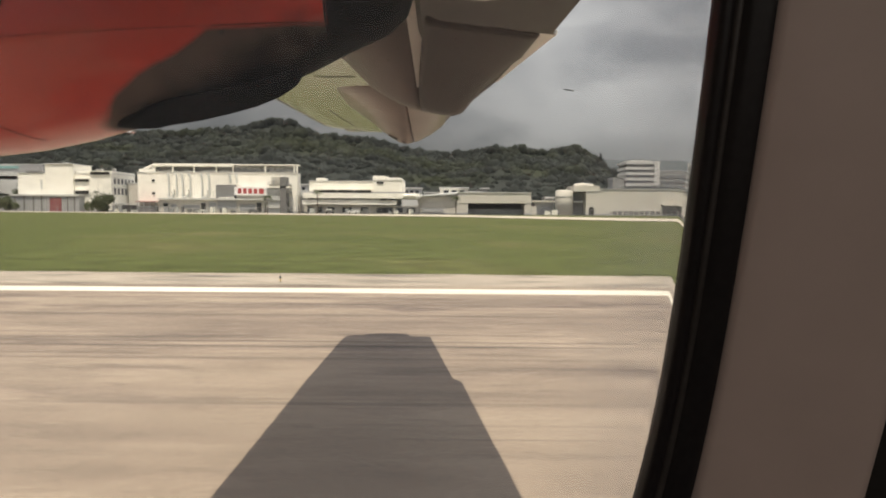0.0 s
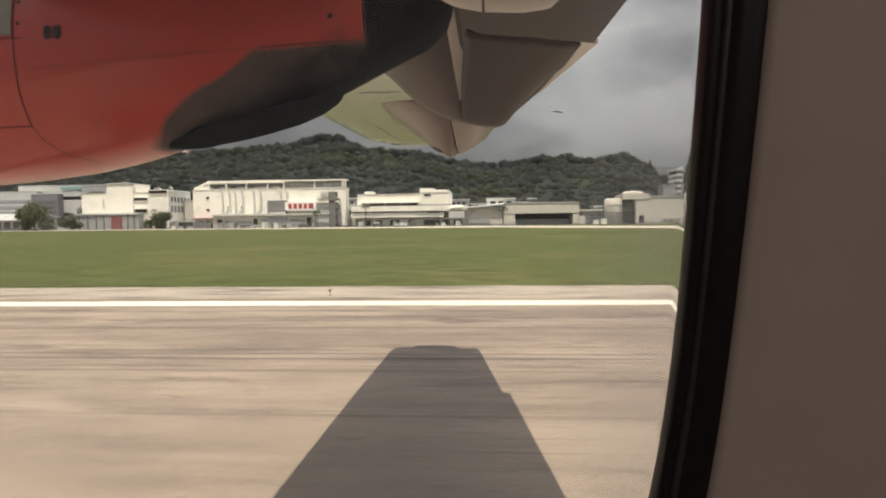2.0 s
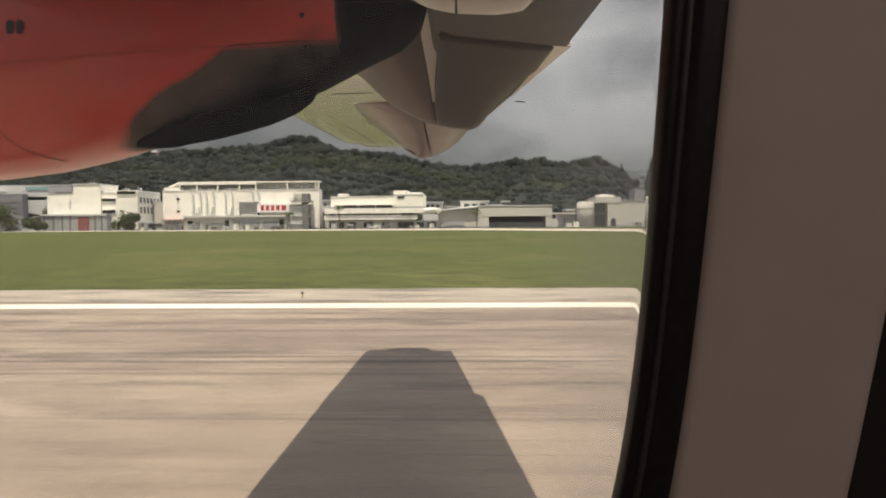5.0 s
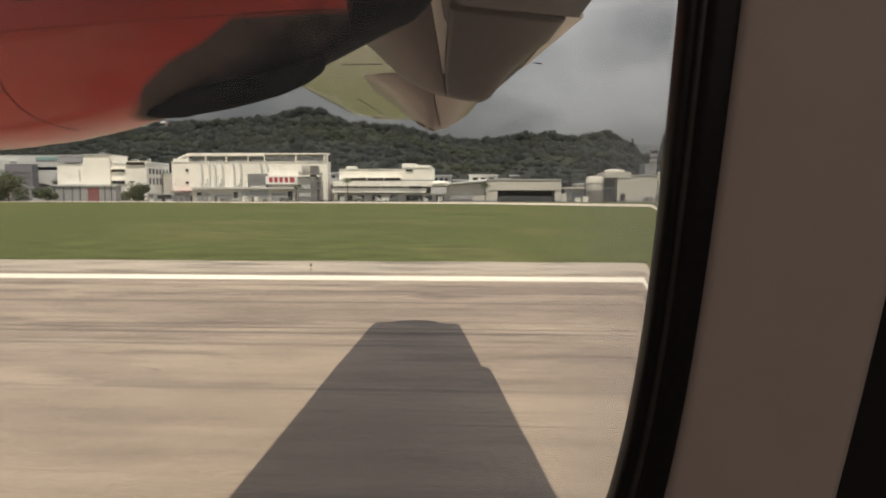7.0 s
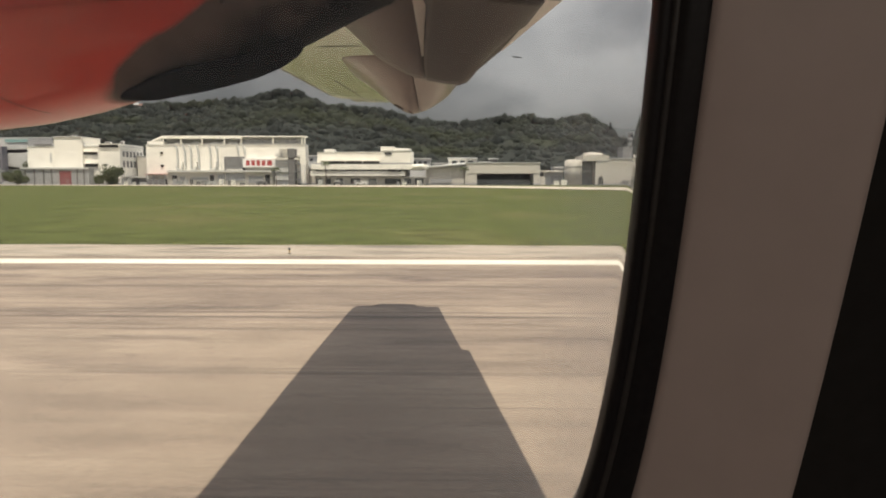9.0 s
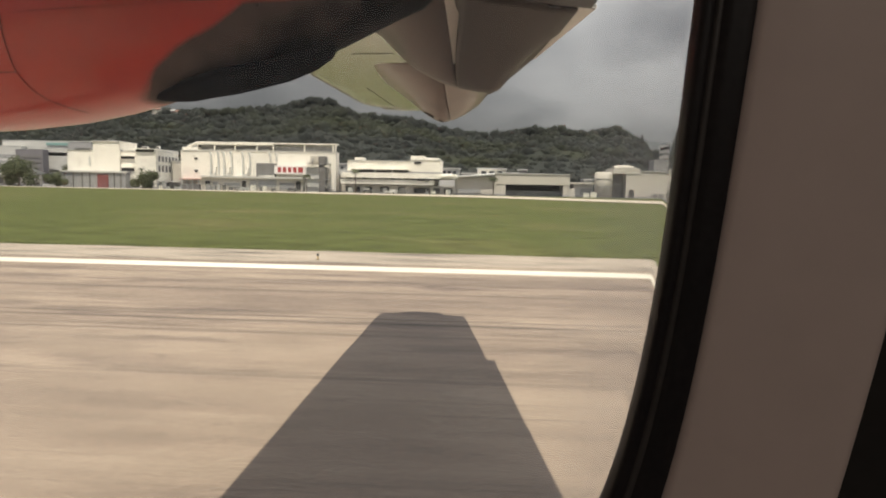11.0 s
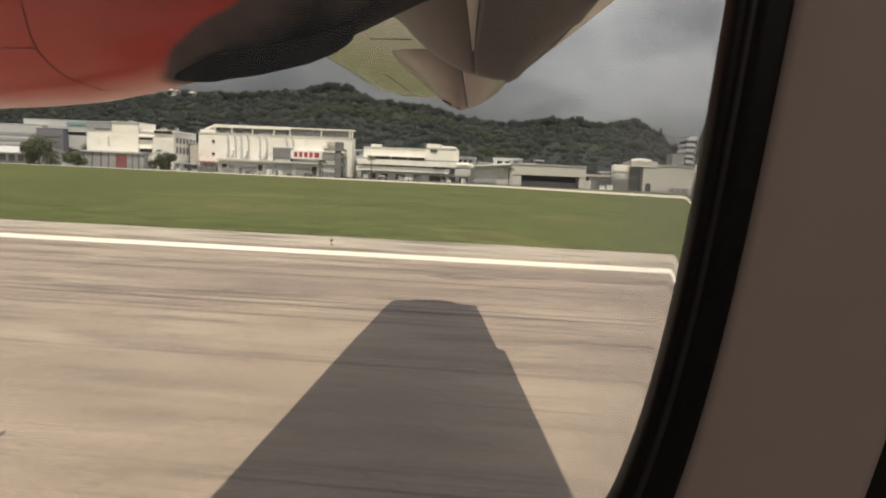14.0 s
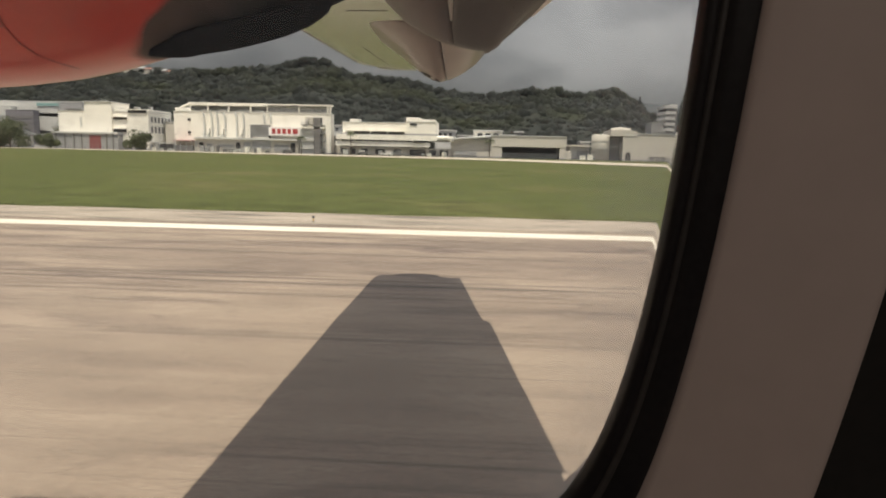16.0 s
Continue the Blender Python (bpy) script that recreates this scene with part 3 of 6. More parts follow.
M_PALE_EDGE = mat("edge_highlight_paint", (0.80, 0.77, 0.71), 0.4, 0.0, 0.08, 4.0)
M_PALEFAIR = mat("pale_fairing_paint", (0.19, 0.145, 0.124), 0.38, 0.0, 0.08, 2.0, coat=0.25, dirt=(0.10, 0.07, 0.055), dirt_scale=3.0, dirt_amount=0.6)
# x, bottom z, top z, half width
NAC = [(-4.2, 2.64, 3.46, 0.36), (-3.6, 2.57, 3.56, 0.42), (-2.9, 2.58, 3.62, 0.44), (-2.19, 2.63, 3.66, 0.44), (-1.94, 2.66, 3.68, 0.44), (-1.69, 2.712, 3.69, 0.44),
       (-1.44, 2.786, 3.70, 0.43), (-1.19, 2.842, 3.70, 0.42), (-0.94, 2.925, 3.70, 0.40), (-0.69, 3.024, 3.70, 0.37), (-0.44, 3.147, 3.68, 0.32), (-0.29, 3.21, 3.66, 0.27),
       (-0.21, 3.29, 3.62, 0.21), (-0.18, 3.37, 3.56, 0.12)]

NAC = [(x * NAC_K, 2.42 + (b - 2.42) * NAC_K, 2.42 + (t - 2.42) * NAC_K, w * NAC_K) for x, b, t, w in NAC]


def nac_ring(x):
    zb, zt, w = lerp_table(NAC, x)
    zc = zb + 0.46 * (zt - zb)
    out = []
    for k in range(48):
        a = 2 * math.pi * k / 48
        c, s = math.cos(a), math.sin(a)
        e = 0.82
        yy = w * math.copysign(abs(c) ** e, c)
        zz = (zt - zc if s > 0 else zc - zb) * math.copysign(abs(s) ** e, s)
        out.append((x, NAC_Y + yy, zc + zz))
    return out


def nac_side(x, z):
    """The inboard skin of the nacelle at a station and a height."""
    zb, zt, w = lerp_table(NAC, x)
    zc = zb + 0.46 * (zt - zb)
    s = min(0.999, abs(z - zc) / ((zt - zc) if z > zc else (zc - zb))) ** (1 / 0.82)
    c = math.sqrt(max(0.0, 1 - s * s)) ** 0.82
    return Vector((x, NAC_Y - w * c, z))


bm = bmesh.new()
xs = [x * NAC_K for x in sorted({round(-4.2 + 0.06 * i, 3) for i in range(67)} | {-0.21, -0.19, -0.18})]
rings = [[bm.verts.new(p) for p in nac_ring(x)] for x in xs]
loft(bm, rings)
bm.faces.new(rings[0])
bm.faces.new(rings[-1])
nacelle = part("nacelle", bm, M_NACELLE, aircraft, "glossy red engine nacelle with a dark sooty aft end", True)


def skin_strip(path, width, lift=0.002, side=nac_side):
    """A thin flat strip that lies on the nacelle's inboard skin along a path of x and z."""
    bm = bmesh.new()
    pts = []
    path = [(x * NAC_K, 2.42 + (z - 2.42) * NAC_K) for x, z in path]
    for (x0, z0), (x1, z1) in zip(path, path[1:]):
        k = max(2, int(math.hypot(x1 - x0, z1 - z0) / 0.03))
        pts += [(x0 + (x1 - x0) * i / k, z0 + (z1 - z0) * i / k) for i in range(k)]
    pts.append(path[-1])
    prev = None
    for i, (x, z) in enumerate(pts):
        a, b = pts[max(i - 1, 0)], pts[min(i + 1, len(pts) - 1)]
        dx, dz = b[0] - a[0], b[1] - a[1]
        ln = math.hypot(dx, dz) or 1
        ox, oz = -dz / ln * width / 2, dx / ln * width / 2
        pair = [bm.verts.new(side(x + s * ox, z + s * oz) + Vector((0, -lift, -lift * 0.4))) for s in (-1, 1)]
        if prev:
            bm.faces.new((prev[0], pair[0], pair[1], prev[1]))
        prev = pair
    return bm


for path, w in (([(-1.945, 3.6), (-1.95, 3.2), (-1.94, 2.97), (-1.93, 2.84), (-1.905, 2.775), (-1.87, 2.735), (-1.82, 2.71), (-1.785, 2.698)], 0.0035),
                ([(-2.9, 2.815), (-2.02, 2.83), (-1.93, 2.832)], 0.0032),
                ([(-1.9, 3.055), (-1.5, 3.085), (-0.97, 3.125)], 0.0018),
                ([(-0.957, 3.127), (-0.52, 3.172)], 0.004), ([(-0.52, 3.17), (-0.518, 3.62)], 0.004),
                ([(-2.9, 3.185), (-1.91, 3.182)], 0.004)):
    part("panel_seam", skin_strip(path, w), M_SEAM, nacelle)


def skin_patch(x0, x1, z0, z1, lift, rounding=0.0, nx=8, nz=8):
    """A thin plate that follows the nacelle's inboard skin; rounding 1 makes it oval."""
    bm = bmesh.new()
    g = []
    for i in range(nx + 1):
        row = []
        for j in range(nz + 1):
            u, v = 2 * i / nx - 1, 2 * j / nz - 1
            x = (x0 + x1) / 2 + (x1 - x0) / 2 * u * (1 - rounding * 0.29 * v * v)
            z = (z0 + z1) / 2 + (z1 - z0) / 2 * v * (1 - rounding * 0.29 * u * u)
            row.append(bm.verts.new(nac_side(x * NAC_K, 2.42 + (z - 2.42) * NAC_K) + Vector((0, -lift, -lift * 0.4))))
        g.append(row)
    for i in range(nx):
        for j in range(nz):
            bm.faces.new((g[i][j], g[i + 1][j], g[i + 1][j + 1], g[i][j + 1]))
    return bm


part("access_hatch", skin_patch(-2.4, -1.957, 3.195, 3.47, 0.003), M_HATCH, nacelle, "grey riveted access hatch")
part("vent", skin_patch(-1.816, -1.784, 3.172, 3.228, 0.003, 0.7), M_RIVET, nacelle, "dark oval vent")
part("vent", skin_patch(-1.776, -1.744, 3.172, 3.228, 0.003, 0.7), M_RIVET, nacelle, "dark oval vent")


def disc(c, r, n=10):
    bm = bmesh.new()
    bmesh.ops.create_uvsphere(bm, u_segments=n, v_segments=6, radius=r)
    bmesh.ops.scale(bm, vec=(1, 0.4, 1), verts=bm.verts)
    bmesh.ops.translate(bm, vec=c, verts=bm.verts)
    return bm


for x, z, r in ((-0.655, 3.25, 0.010), (-0.655, 3.14, 0.009), (-0.92, 3.105, 0.009), (-0.79, 3.125, 0.005), (-0.60, 3.42, 0.009), (-1.93, 3.33, 0.007), (-1.93, 3.24, 0.007), (-1.98, 3.215, 0.004), (-2.05, 3.215, 0.004)):
    part("fastener", disc(nac_side(x * NAC_K, 2.42 + (z - 2.42) * NAC_K), r), M_RIVET, nacelle, smooth=True)

# The propeller at rest, ahead of the nacelle.
HUB = Vector((-4.285, NAC_Y, 2.97))
bm = bmesh.new()
rings = [[bm.verts.new((x, NAC_Y + r * math.cos(2 * math.pi * k / 32), HUB.z + r * math.sin(2 * math.pi * k / 32))) for k in range(32)]
         for x, r in ((-3.64, 0.33), (-3.9, 0.33), (-4.2, 0.30), (-4.45, 0.24), (-4.65, 0.15), (-4.76, 0.07), (-4.79, 0.01))]
loft(bm, rings)
bm.faces.new(rings[0])
bm.faces.new(rings[-1])
propeller = part("propeller", bm, M_HATCH, aircraft, "six-bladed propeller with a grey spinner", True)


def blade(turn):
    """One blade, twisted from root to tip, swept back to a narrow point."""
    bm = bmesh.new()
    out = Vector((0, math.cos(turn), math.sin(turn)))
    side = Vector((0, -math.sin(turn), math.cos(turn)))
    ahead = Vector((1, 0, 0))
    rings = []
    for r, chord, pitch, sweep in ((0.24, 0.12, 62, 0.0), (0.4, 0.17, 56, -0.01), (0.7, 0.23, 46, -0.015), (1.0, 0.25, 38, -0.01), (1.3, 0.22, 31, 0.015), (1.5, 0.16, 27, 0.045), (1.64, 0.08, 25, 0.08), (1.71, 0.012, 24, 0.11)):
        a = radians(pitch)
        run, rise = side * math.cos(a) + ahead * math.sin(a), ahead * math.cos(a) - side * math.sin(a)
        c = HUB + out * r - run * sweep
        rings.append([bm.verts.new(c + run * (u * chord) + rise * (v * chord)) for u, v in ((-0.5, 0.0), (-0.25, 0.055), (0.15, 0.05), (0.5, 0.0), (0.15, -0.03), (-0.25, -0.04))])
    loft(bm, rings)
    bm.faces.new(rings[0])
    bm.faces.new(rings[-1])
    return bm


for k in range(6):
    part("blade", blade(math.pi / 3 * k), M_DARK, propeller, "black scimitar blade", True)

# The dark exhaust fairing under the aft end.
LENS = [(-1.53, 2.742, 0.015), (-1.48, 2.736, 0.07), (-1.42, 2.734, 0.12), (-1.36, 2.738, 0.165), (-1.315, 2.752, 0.20), (-1.19, 2.776, 0.26), (-1.065, 2.808, 0.285), (-0.94, 2.842, 0.29), (-0.815, 2.892, 0.27), (-0.735, 2.938, 0.22), (-0.70, 2.966, 0.17), (-0.688, 2.984, 0.10)]
bm = bmesh.new()
rings = []
for i in range(39):
    x = -1.53 + (1.53 - 0.688) * i / 38
    zb, w = lerp_table(LENS, x)
    h = (0.012 + 0.15 * w) * (1.0 - 0.75 * (i / 38) ** 1.5)
    rings.append([bm.verts.new((x * NAC_K, NAC_Y + (w * (0.95 - 0.3 * i / 38) * math.cos(a) - 0.03) * NAC_K, 2.42 + (zb + 0.03 + h + h * math.sin(a) - 2.42) * NAC_K)) for a in (2 * math.pi * k / 28 for k in range(28))])
loft(bm, rings)
bm.faces.new(rings[0])
bm.faces.new(rings[-1])
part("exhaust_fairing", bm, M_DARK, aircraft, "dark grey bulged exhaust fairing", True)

# Wing: y, leading edge x and z, trailing edge x and z, thickness ratio
WING = [(0.2, -2.12, 3.72, 0.50, 3.60, 0.17), (4.0, -2.12, 3.74, 0.50, 3.60, 0.17), (7.6, -2.13, 3.75, 0.06, 3.615, 0.1425), (8.05, -2.13, 3.755, -0.06, 3.616, 0.1427), (11.0, -2.10, 3.80, -0.44, 3.62, 0.115), (11.25, -2.05, 3.81, -0.49, 3.64, 0.085)]


def section(y, x_end=None, k=20):
    lx, lz, tx, tz, th = lerp_table(WING, y)
    c = tx - lx
    e = 1.0 if x_end is None else (x_end - lx) / c
    up, lo = [], []
    for i in range(k + 1):
        s = e * (1 - math.cos(math.pi * i / k)) / 2 if x_end is None else e * (1 - math.cos(math.pi * 0.5 * i / k))
        t = 5 * th * c * (0.2969 * math.sqrt(s) - 0.126 * s - 0.3516 * s ** 2 + 0.2843 * s ** 3 - 0.1015 * s ** 4)
        zc = lz + (tz - lz) * s + 0.02 * c * math.sin(math.pi * s)
        up.append((lx + c * s, y, zc + t))
        lo.append((lx + c * s, y, zc - 0.85 * t))
    return up + lo[::-1][(0 if x_end is not None else 1):-1]


def wing_piece(ys, x_end):
    bm = bmesh.new()
    rings = [[bm.verts.new(p) for p in section(y, x_end(y) if x_end else None)] for y in ys]
    loft(bm, rings)
    for y in (ys[0], ys[-1]):
        bm.faces.new([bm.verts.new(p) for p in section(y, x_end(y) if x_end else None)])
    return bm


part("inner_wing", wing_piece([-0.6, 0.2, 1, 2, 3, 4, 4.6, 5.2], lambda y: -0.23 - 0.012 * (y - 3)), M_DARKWING, aircraft, "dark brown underside of the inner wing", True)
part("mid_wing", wing_piece([5.2, 6, 7, 7.6, 8.05], lambda y: -0.23 - 0.012 * (y - 3)), M_WING, aircraft, "pale glossy underside of the middle wing", True)


def wing_low(x, y):
    """Height of the wing's lower skin."""
    lx, lz, tx, tz, th = lerp_table(WING, y)
    c = tx - lx
    s = (x - lx) / c
    t = 5 * th * c * (0.2969 * math.sqrt(s) - 0.126 * s - 0.3516 * s ** 2 + 0.2843 * s ** 3 - 0.1015 * s ** 4)
    return lz + (tz - lz) * s + 0.02 * c * math.sin(math.pi * s) - 0.85 * t


def wing_seam(path, w):
    """A dark joint on the wing's lower skin along a path of x and y."""
    bm = bmesh.new()
    prev = None
    for (x0, y0), (x1, y1) in zip(path, path[1:]):
        for i in range(11):
            x, y = x0 + (x1 - x0) * i / 10, y0 + (y1 - y0) * i / 10
            ln = math.hypot(x1 - x0, y1 - y0)
            ox, oy = -(y1 - y0) / ln * w / 2, (x1 - x0) / ln * w / 2
            pair = [bm.verts.new((x + s * ox, y + s * oy, wing_low(x + s * ox, y + s * oy) - 0.003)) for s in (-1, 1)]
            if prev:
                bm.faces.new((prev[0], pair[0], pair[1], prev[1]))
            prev = pair
        prev = None
    return bm


for path, w in (([(-1.22, 6.05), (-0.85, 6.05)], 0.03), ([(-1.15, 7.1), (-0.8, 7.1)], 0.015), ([(-1.5, 8.4), (-1.45, 10.9)], 0.012), ([(-0.75, 8.35), (-0.95, 10.95)], 0.02), ([(-2.0, 9.6), (-0.5, 9.6)], 0.01), ([(-2.02, 6.0), (-1.98, 11.1)], 0.02)):
    part("wing_seam", wing_seam(path, w), M_RIVET, aircraft)
bm = bmesh.new()
rings = []
for i in range(9):
    a = math.pi * i / 8
    x = -1.31 - 0.42 * math.cos(a)
    y = 11.24 + 0.29 * math.sin(a) ** 0.35
    rings.append([bm.verts.new(p) for p in ((x, 11.15, 3.70), (x, y, 3.715), (x, y, 3.735), (x, 11.15, 3.77))])
loft(bm, rings)
part("tip_fairing", bm, M_WING, aircraft, "pale rounded fairing on the wing tip", True)
part("outer_wing", wing_piece([8.06, 8.6, 9.2, 9.8, 10.4, 11.0, 11.12, 11.2, 11.25], None), M_WING, aircraft, "pale glossy outer wing with the aileron", True)


def flap(y0, y1, te, name, label):
    """A drooped flap: its nose tucks under the wing, a slot apart."""
    bm = bmesh.new()
    rings = []
    for i in range(9):
        y = y0 + (y1 - y0) * i / 8
        tx, tz = te(y)
        nx, nz = -0.185 - 0.012 * (y - 3), 3.455 + 0.012 * (y - 3)
        prof = []
        for s, u, lo in ((0.0, 0.0, 0.0), (0.04, 0.05, -0.035), (0.15, 0.085, -0.05), (0.4, 0.075, -0.035), (0.7, 0.045, -0.015), (1.0, 0.006, -0.006)):
            prof.append((nx + (tx - nx) * s, nz + (tz - nz) * s, u, lo))
        ring = [(x, y, z + u) for x, z, u, lo in prof] + [(x, y, z + lo) for x, z, u, lo in prof[:0:-1]]
        rings.append([bm.verts.new(p) for p in ring])
    loft(bm, rings)
    bm.faces.new(rings[0])
    bm.faces.new(rings[-1])
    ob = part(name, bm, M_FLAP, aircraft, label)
    if y0 < 2:
        return ob
    # The lit trailing edge is put in as a paler tapering strip.
    bm = bmesh.new()
    rows = []
    for i in range(9):
        y = y0 + 1.75 * i / 8
        k = 0.11 * (1 - i / 8.2)
        tx, tz = te(y)
        nx, nz = -0.185 - 0.012 * (y - 3), 3.455 + 0.012 * (y - 3)
        rows.append([bm.verts.new((tx - d * (tx - nx), y, tz - d * (tz - nz) + o)) for d, o in ((k, -0.012 - 0.03 * k), (-0.01, -0.012), (-0.01, 0.008), (k, 0.03))])
    loft(bm, rows)
    bm.faces.new(rows[0])
    bm.faces.new(rows[-1])
    part("trailing_edge", bm, M_PALE_EDGE, ob, "tapered trailing edge strip, painted pale as a highlight")
    bm = bmesh.new()
    tx, tz = te(y0)
    nx, nz = -0.185 - 0.012 * (y0 - 3), 3.455 + 0.012 * (y0 - 3)
    rows = []
    for s, lo in ((0.02, -0.03), (0.15, -0.056), (0.4, -0.041), (0.7, -0.021), (1.0, -0.014)):
        rows.append([bm.verts.new((nx + (tx - nx) * s, y0 + d, nz + (tz - nz) * s + lo)) for d in (-0.012, 0.012)])
    for a, b2 in zip(rows, rows[1:]):
        bm.faces.new((a[0], a[1], b2[1], b2[0]))
    part("flap_joint", bm, M_RIVET, ob)
    for x, y in ((0.05, 4.1), (0.2, 4.5), (0.32, 4.0), (-0.02, 5.6), (0.1, 6.3)):
        s = (x - nx) / (tx - nx)
        tx2, tz2 = te(y)
        part("fastener", disc((x, y, 3.455 + 0.012 * (y - 3) + (tz2 - 3.47) * s - 0.045), 0.013), M_RIVET, ob)
    return ob


flap(3.66, 8.05, lambda y: (0.56 - 0.116 * (y - 3.66), 3.37 + 0.036 * (y - 3.66)), "flap", "drooped grey-brown outboard wing flap")
flap(0.5, 3.655, lambda y: (0.54, 3.27 + 0.075 * (y - 2.4)), "flap", "drooped grey inboard wing flap")


# A shroud plate added over the slot keeps sun out of the wing's shadow.
bm = bmesh.new()
rings = [[bm.verts.new((x - 0.012 * (y - 3), y, z + 0.012 * (y - 3))) for x, z in ((-0.30, 3.70), (-0.02, 3.60), (-0.02, 3.592), (-0.30, 3.688))] for y in (0.5, 3.0, 5.5, 8.055)]
loft(bm, rings)
bm.faces.new(rings[0])
bm.faces.new(rings[-1])
part("added_slot_shroud", bm, M_WHITEFAIR, aircraft, "white shroud plate added over the flap slot to block sun")


def flap_low(x, y):
    """Height of the outboard flap's lower skin."""
    nx, nz = -0.185 - 0.012 * (y - 3), 3.455 + 0.012 * (y - 3)
    tx, tz = 0.56 - 0.116 * (y - 3.66), 3.37 + 0.036 * (y - 3.66)
    s = min(1.0, max(0.0, (x - nx) / (tx - nx)))
    return nz + (tz - nz) * s - 0.05 + 0.044 * s


def canoe(y, w, profile, top, material, label, split=None, flare=0.0, skew=0.0):
    """A flap hinge fairing: a boat-shaped shell under the wing, its inboard flank faired into the skin over the length flare; split: where its moving tail begins."""
    x0, x1 = profile[0][0], profile[-1][0]

    def ring_at(x, tail, cut):
        zb, = lerp_table(profile, x)
        s = (x - x0) / (x1 - x0)
        ww = w * max(0.12, math.sin(math.pi * min(0.97, max(0.03, s))) ** 0.5)
        if not flare:
            zc = zb + min(0.16, 0.5 * max(0.02, top - zb))
            ring = [(x, y + ww * math.cos(a), zc + (zc - zb) * math.sin(a)) for a in (math.pi + math.pi * k / 24 for k in range(25))]
            return ring + [(x, y + ww * 0.9, max(top, zc) + 0.02), (x, y - ww * 0.9, max(top, zc) + 0.02)]
        root = flap_low(x, y - flare) if tail else wing_low(x, y - flare)
        root = max(root + 0.006, zb + 0.004)
        ring = []
        for k in range(17):
            u = 1 - k / 16
            f = 1.08 * u * u / (u + 0.08)
            if tail and skew:
                q = (x - cut) / (x1 - cut)
                yu = y - (flare + 0.2 * (1 - q) - 0.02) * u
                te = 0.56 - 0.116 * (yu - 3.66)
                edge = te - 0.75 * max(0.015, 0.10 * (1 - (yu - 3.66) / 1.8))
                xs = x + skew * max(0.0, u - 0.25) ** 1.3 * (1 - q) + q * (edge - x1) * min(1.0, 1.6 * u)
                ring.append((xs, yu, zb + (max(flap_low(xs, yu) - 0.008, zb + 0.002) - zb) * min(1.0, f)))
                continue
            shift = skew * max(0.0, u - 0.25) ** 1.3 * (1 - (x - cut) / (x1 - cut)) if tail else 0.0
            ring.append((x + shift, y - flare * u, zb + (root - zb) * f))
        ring += [(x, y + ww * math.sin(a), zb + (top - zb) * (1 - math.cos(a)) * 0.9) for a in (0.5, 1.0, 1.57)]
        return ring + [(x, y + ww * 0.9, top + 0.02), (x, y - flare, max(top, root) + 0.02)]

    def piece(pts, tail, cut):
        bm = bmesh.new()
        rings = [[bm.verts.new(p) for p in ring_at(x, tail, cut)] for x in pts]
        loft(bm, rings)
        bm.faces.new(rings[0])
        bm.faces.new(rings[-1])
        return bm

    cut = split if split is not None else x1
    ob = part("flap_fairing", piece([x0 + (cut - x0) * i / 20 for i in range(21)], False, cut), material, aircraft, label, True)
    if split is not None:
        a = cut + 0.009
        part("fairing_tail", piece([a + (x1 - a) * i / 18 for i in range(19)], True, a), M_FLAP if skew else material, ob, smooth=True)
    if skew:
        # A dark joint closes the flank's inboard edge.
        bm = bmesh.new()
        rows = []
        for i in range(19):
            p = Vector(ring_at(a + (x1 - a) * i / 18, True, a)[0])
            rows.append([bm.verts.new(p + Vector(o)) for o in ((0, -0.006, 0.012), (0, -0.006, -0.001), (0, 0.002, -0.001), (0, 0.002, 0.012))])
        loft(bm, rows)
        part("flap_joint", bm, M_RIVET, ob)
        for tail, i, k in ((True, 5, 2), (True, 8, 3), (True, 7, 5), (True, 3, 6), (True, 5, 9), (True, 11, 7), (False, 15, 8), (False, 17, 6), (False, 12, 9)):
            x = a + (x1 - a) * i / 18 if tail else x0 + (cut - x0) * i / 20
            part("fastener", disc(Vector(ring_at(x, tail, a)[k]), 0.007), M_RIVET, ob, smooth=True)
        # A white strip in the slot paints the sky that shows between the halves.
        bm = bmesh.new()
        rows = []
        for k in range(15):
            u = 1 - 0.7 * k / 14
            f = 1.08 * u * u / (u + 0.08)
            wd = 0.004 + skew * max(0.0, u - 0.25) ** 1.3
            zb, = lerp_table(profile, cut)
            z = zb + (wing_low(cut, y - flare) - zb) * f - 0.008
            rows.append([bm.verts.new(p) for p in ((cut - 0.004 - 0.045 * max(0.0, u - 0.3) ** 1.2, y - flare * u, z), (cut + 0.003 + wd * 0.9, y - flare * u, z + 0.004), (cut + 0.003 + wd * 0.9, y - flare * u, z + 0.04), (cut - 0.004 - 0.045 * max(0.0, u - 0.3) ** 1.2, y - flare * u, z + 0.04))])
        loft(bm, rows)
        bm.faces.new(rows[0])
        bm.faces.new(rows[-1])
        part("slot_sky_strip", bm, M_WHITEFAIR, ob, "white strip painted for sky through the flap slot")
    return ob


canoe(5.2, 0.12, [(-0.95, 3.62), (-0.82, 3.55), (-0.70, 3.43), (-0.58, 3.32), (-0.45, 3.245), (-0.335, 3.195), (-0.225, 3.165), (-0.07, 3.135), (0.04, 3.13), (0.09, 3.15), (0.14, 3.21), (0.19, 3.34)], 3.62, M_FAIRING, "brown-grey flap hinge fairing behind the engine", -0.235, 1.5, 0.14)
tip_fairing = canoe(8.0, 0.12, [(-1.3, 3.70), (-1.19, 3.62), (-0.96, 3.46), (-0.72, 3.27), (-0.6, 3.2), (-0.515, 3.175), (-0.38, 3.21), (-0.24, 3.28), (-0.1, 3.38), (0.0, 3.5)], 3.70, M_PALEFAIR, "pale pinkish flap hinge fairing near the wing tip", -0.43, 1.5)
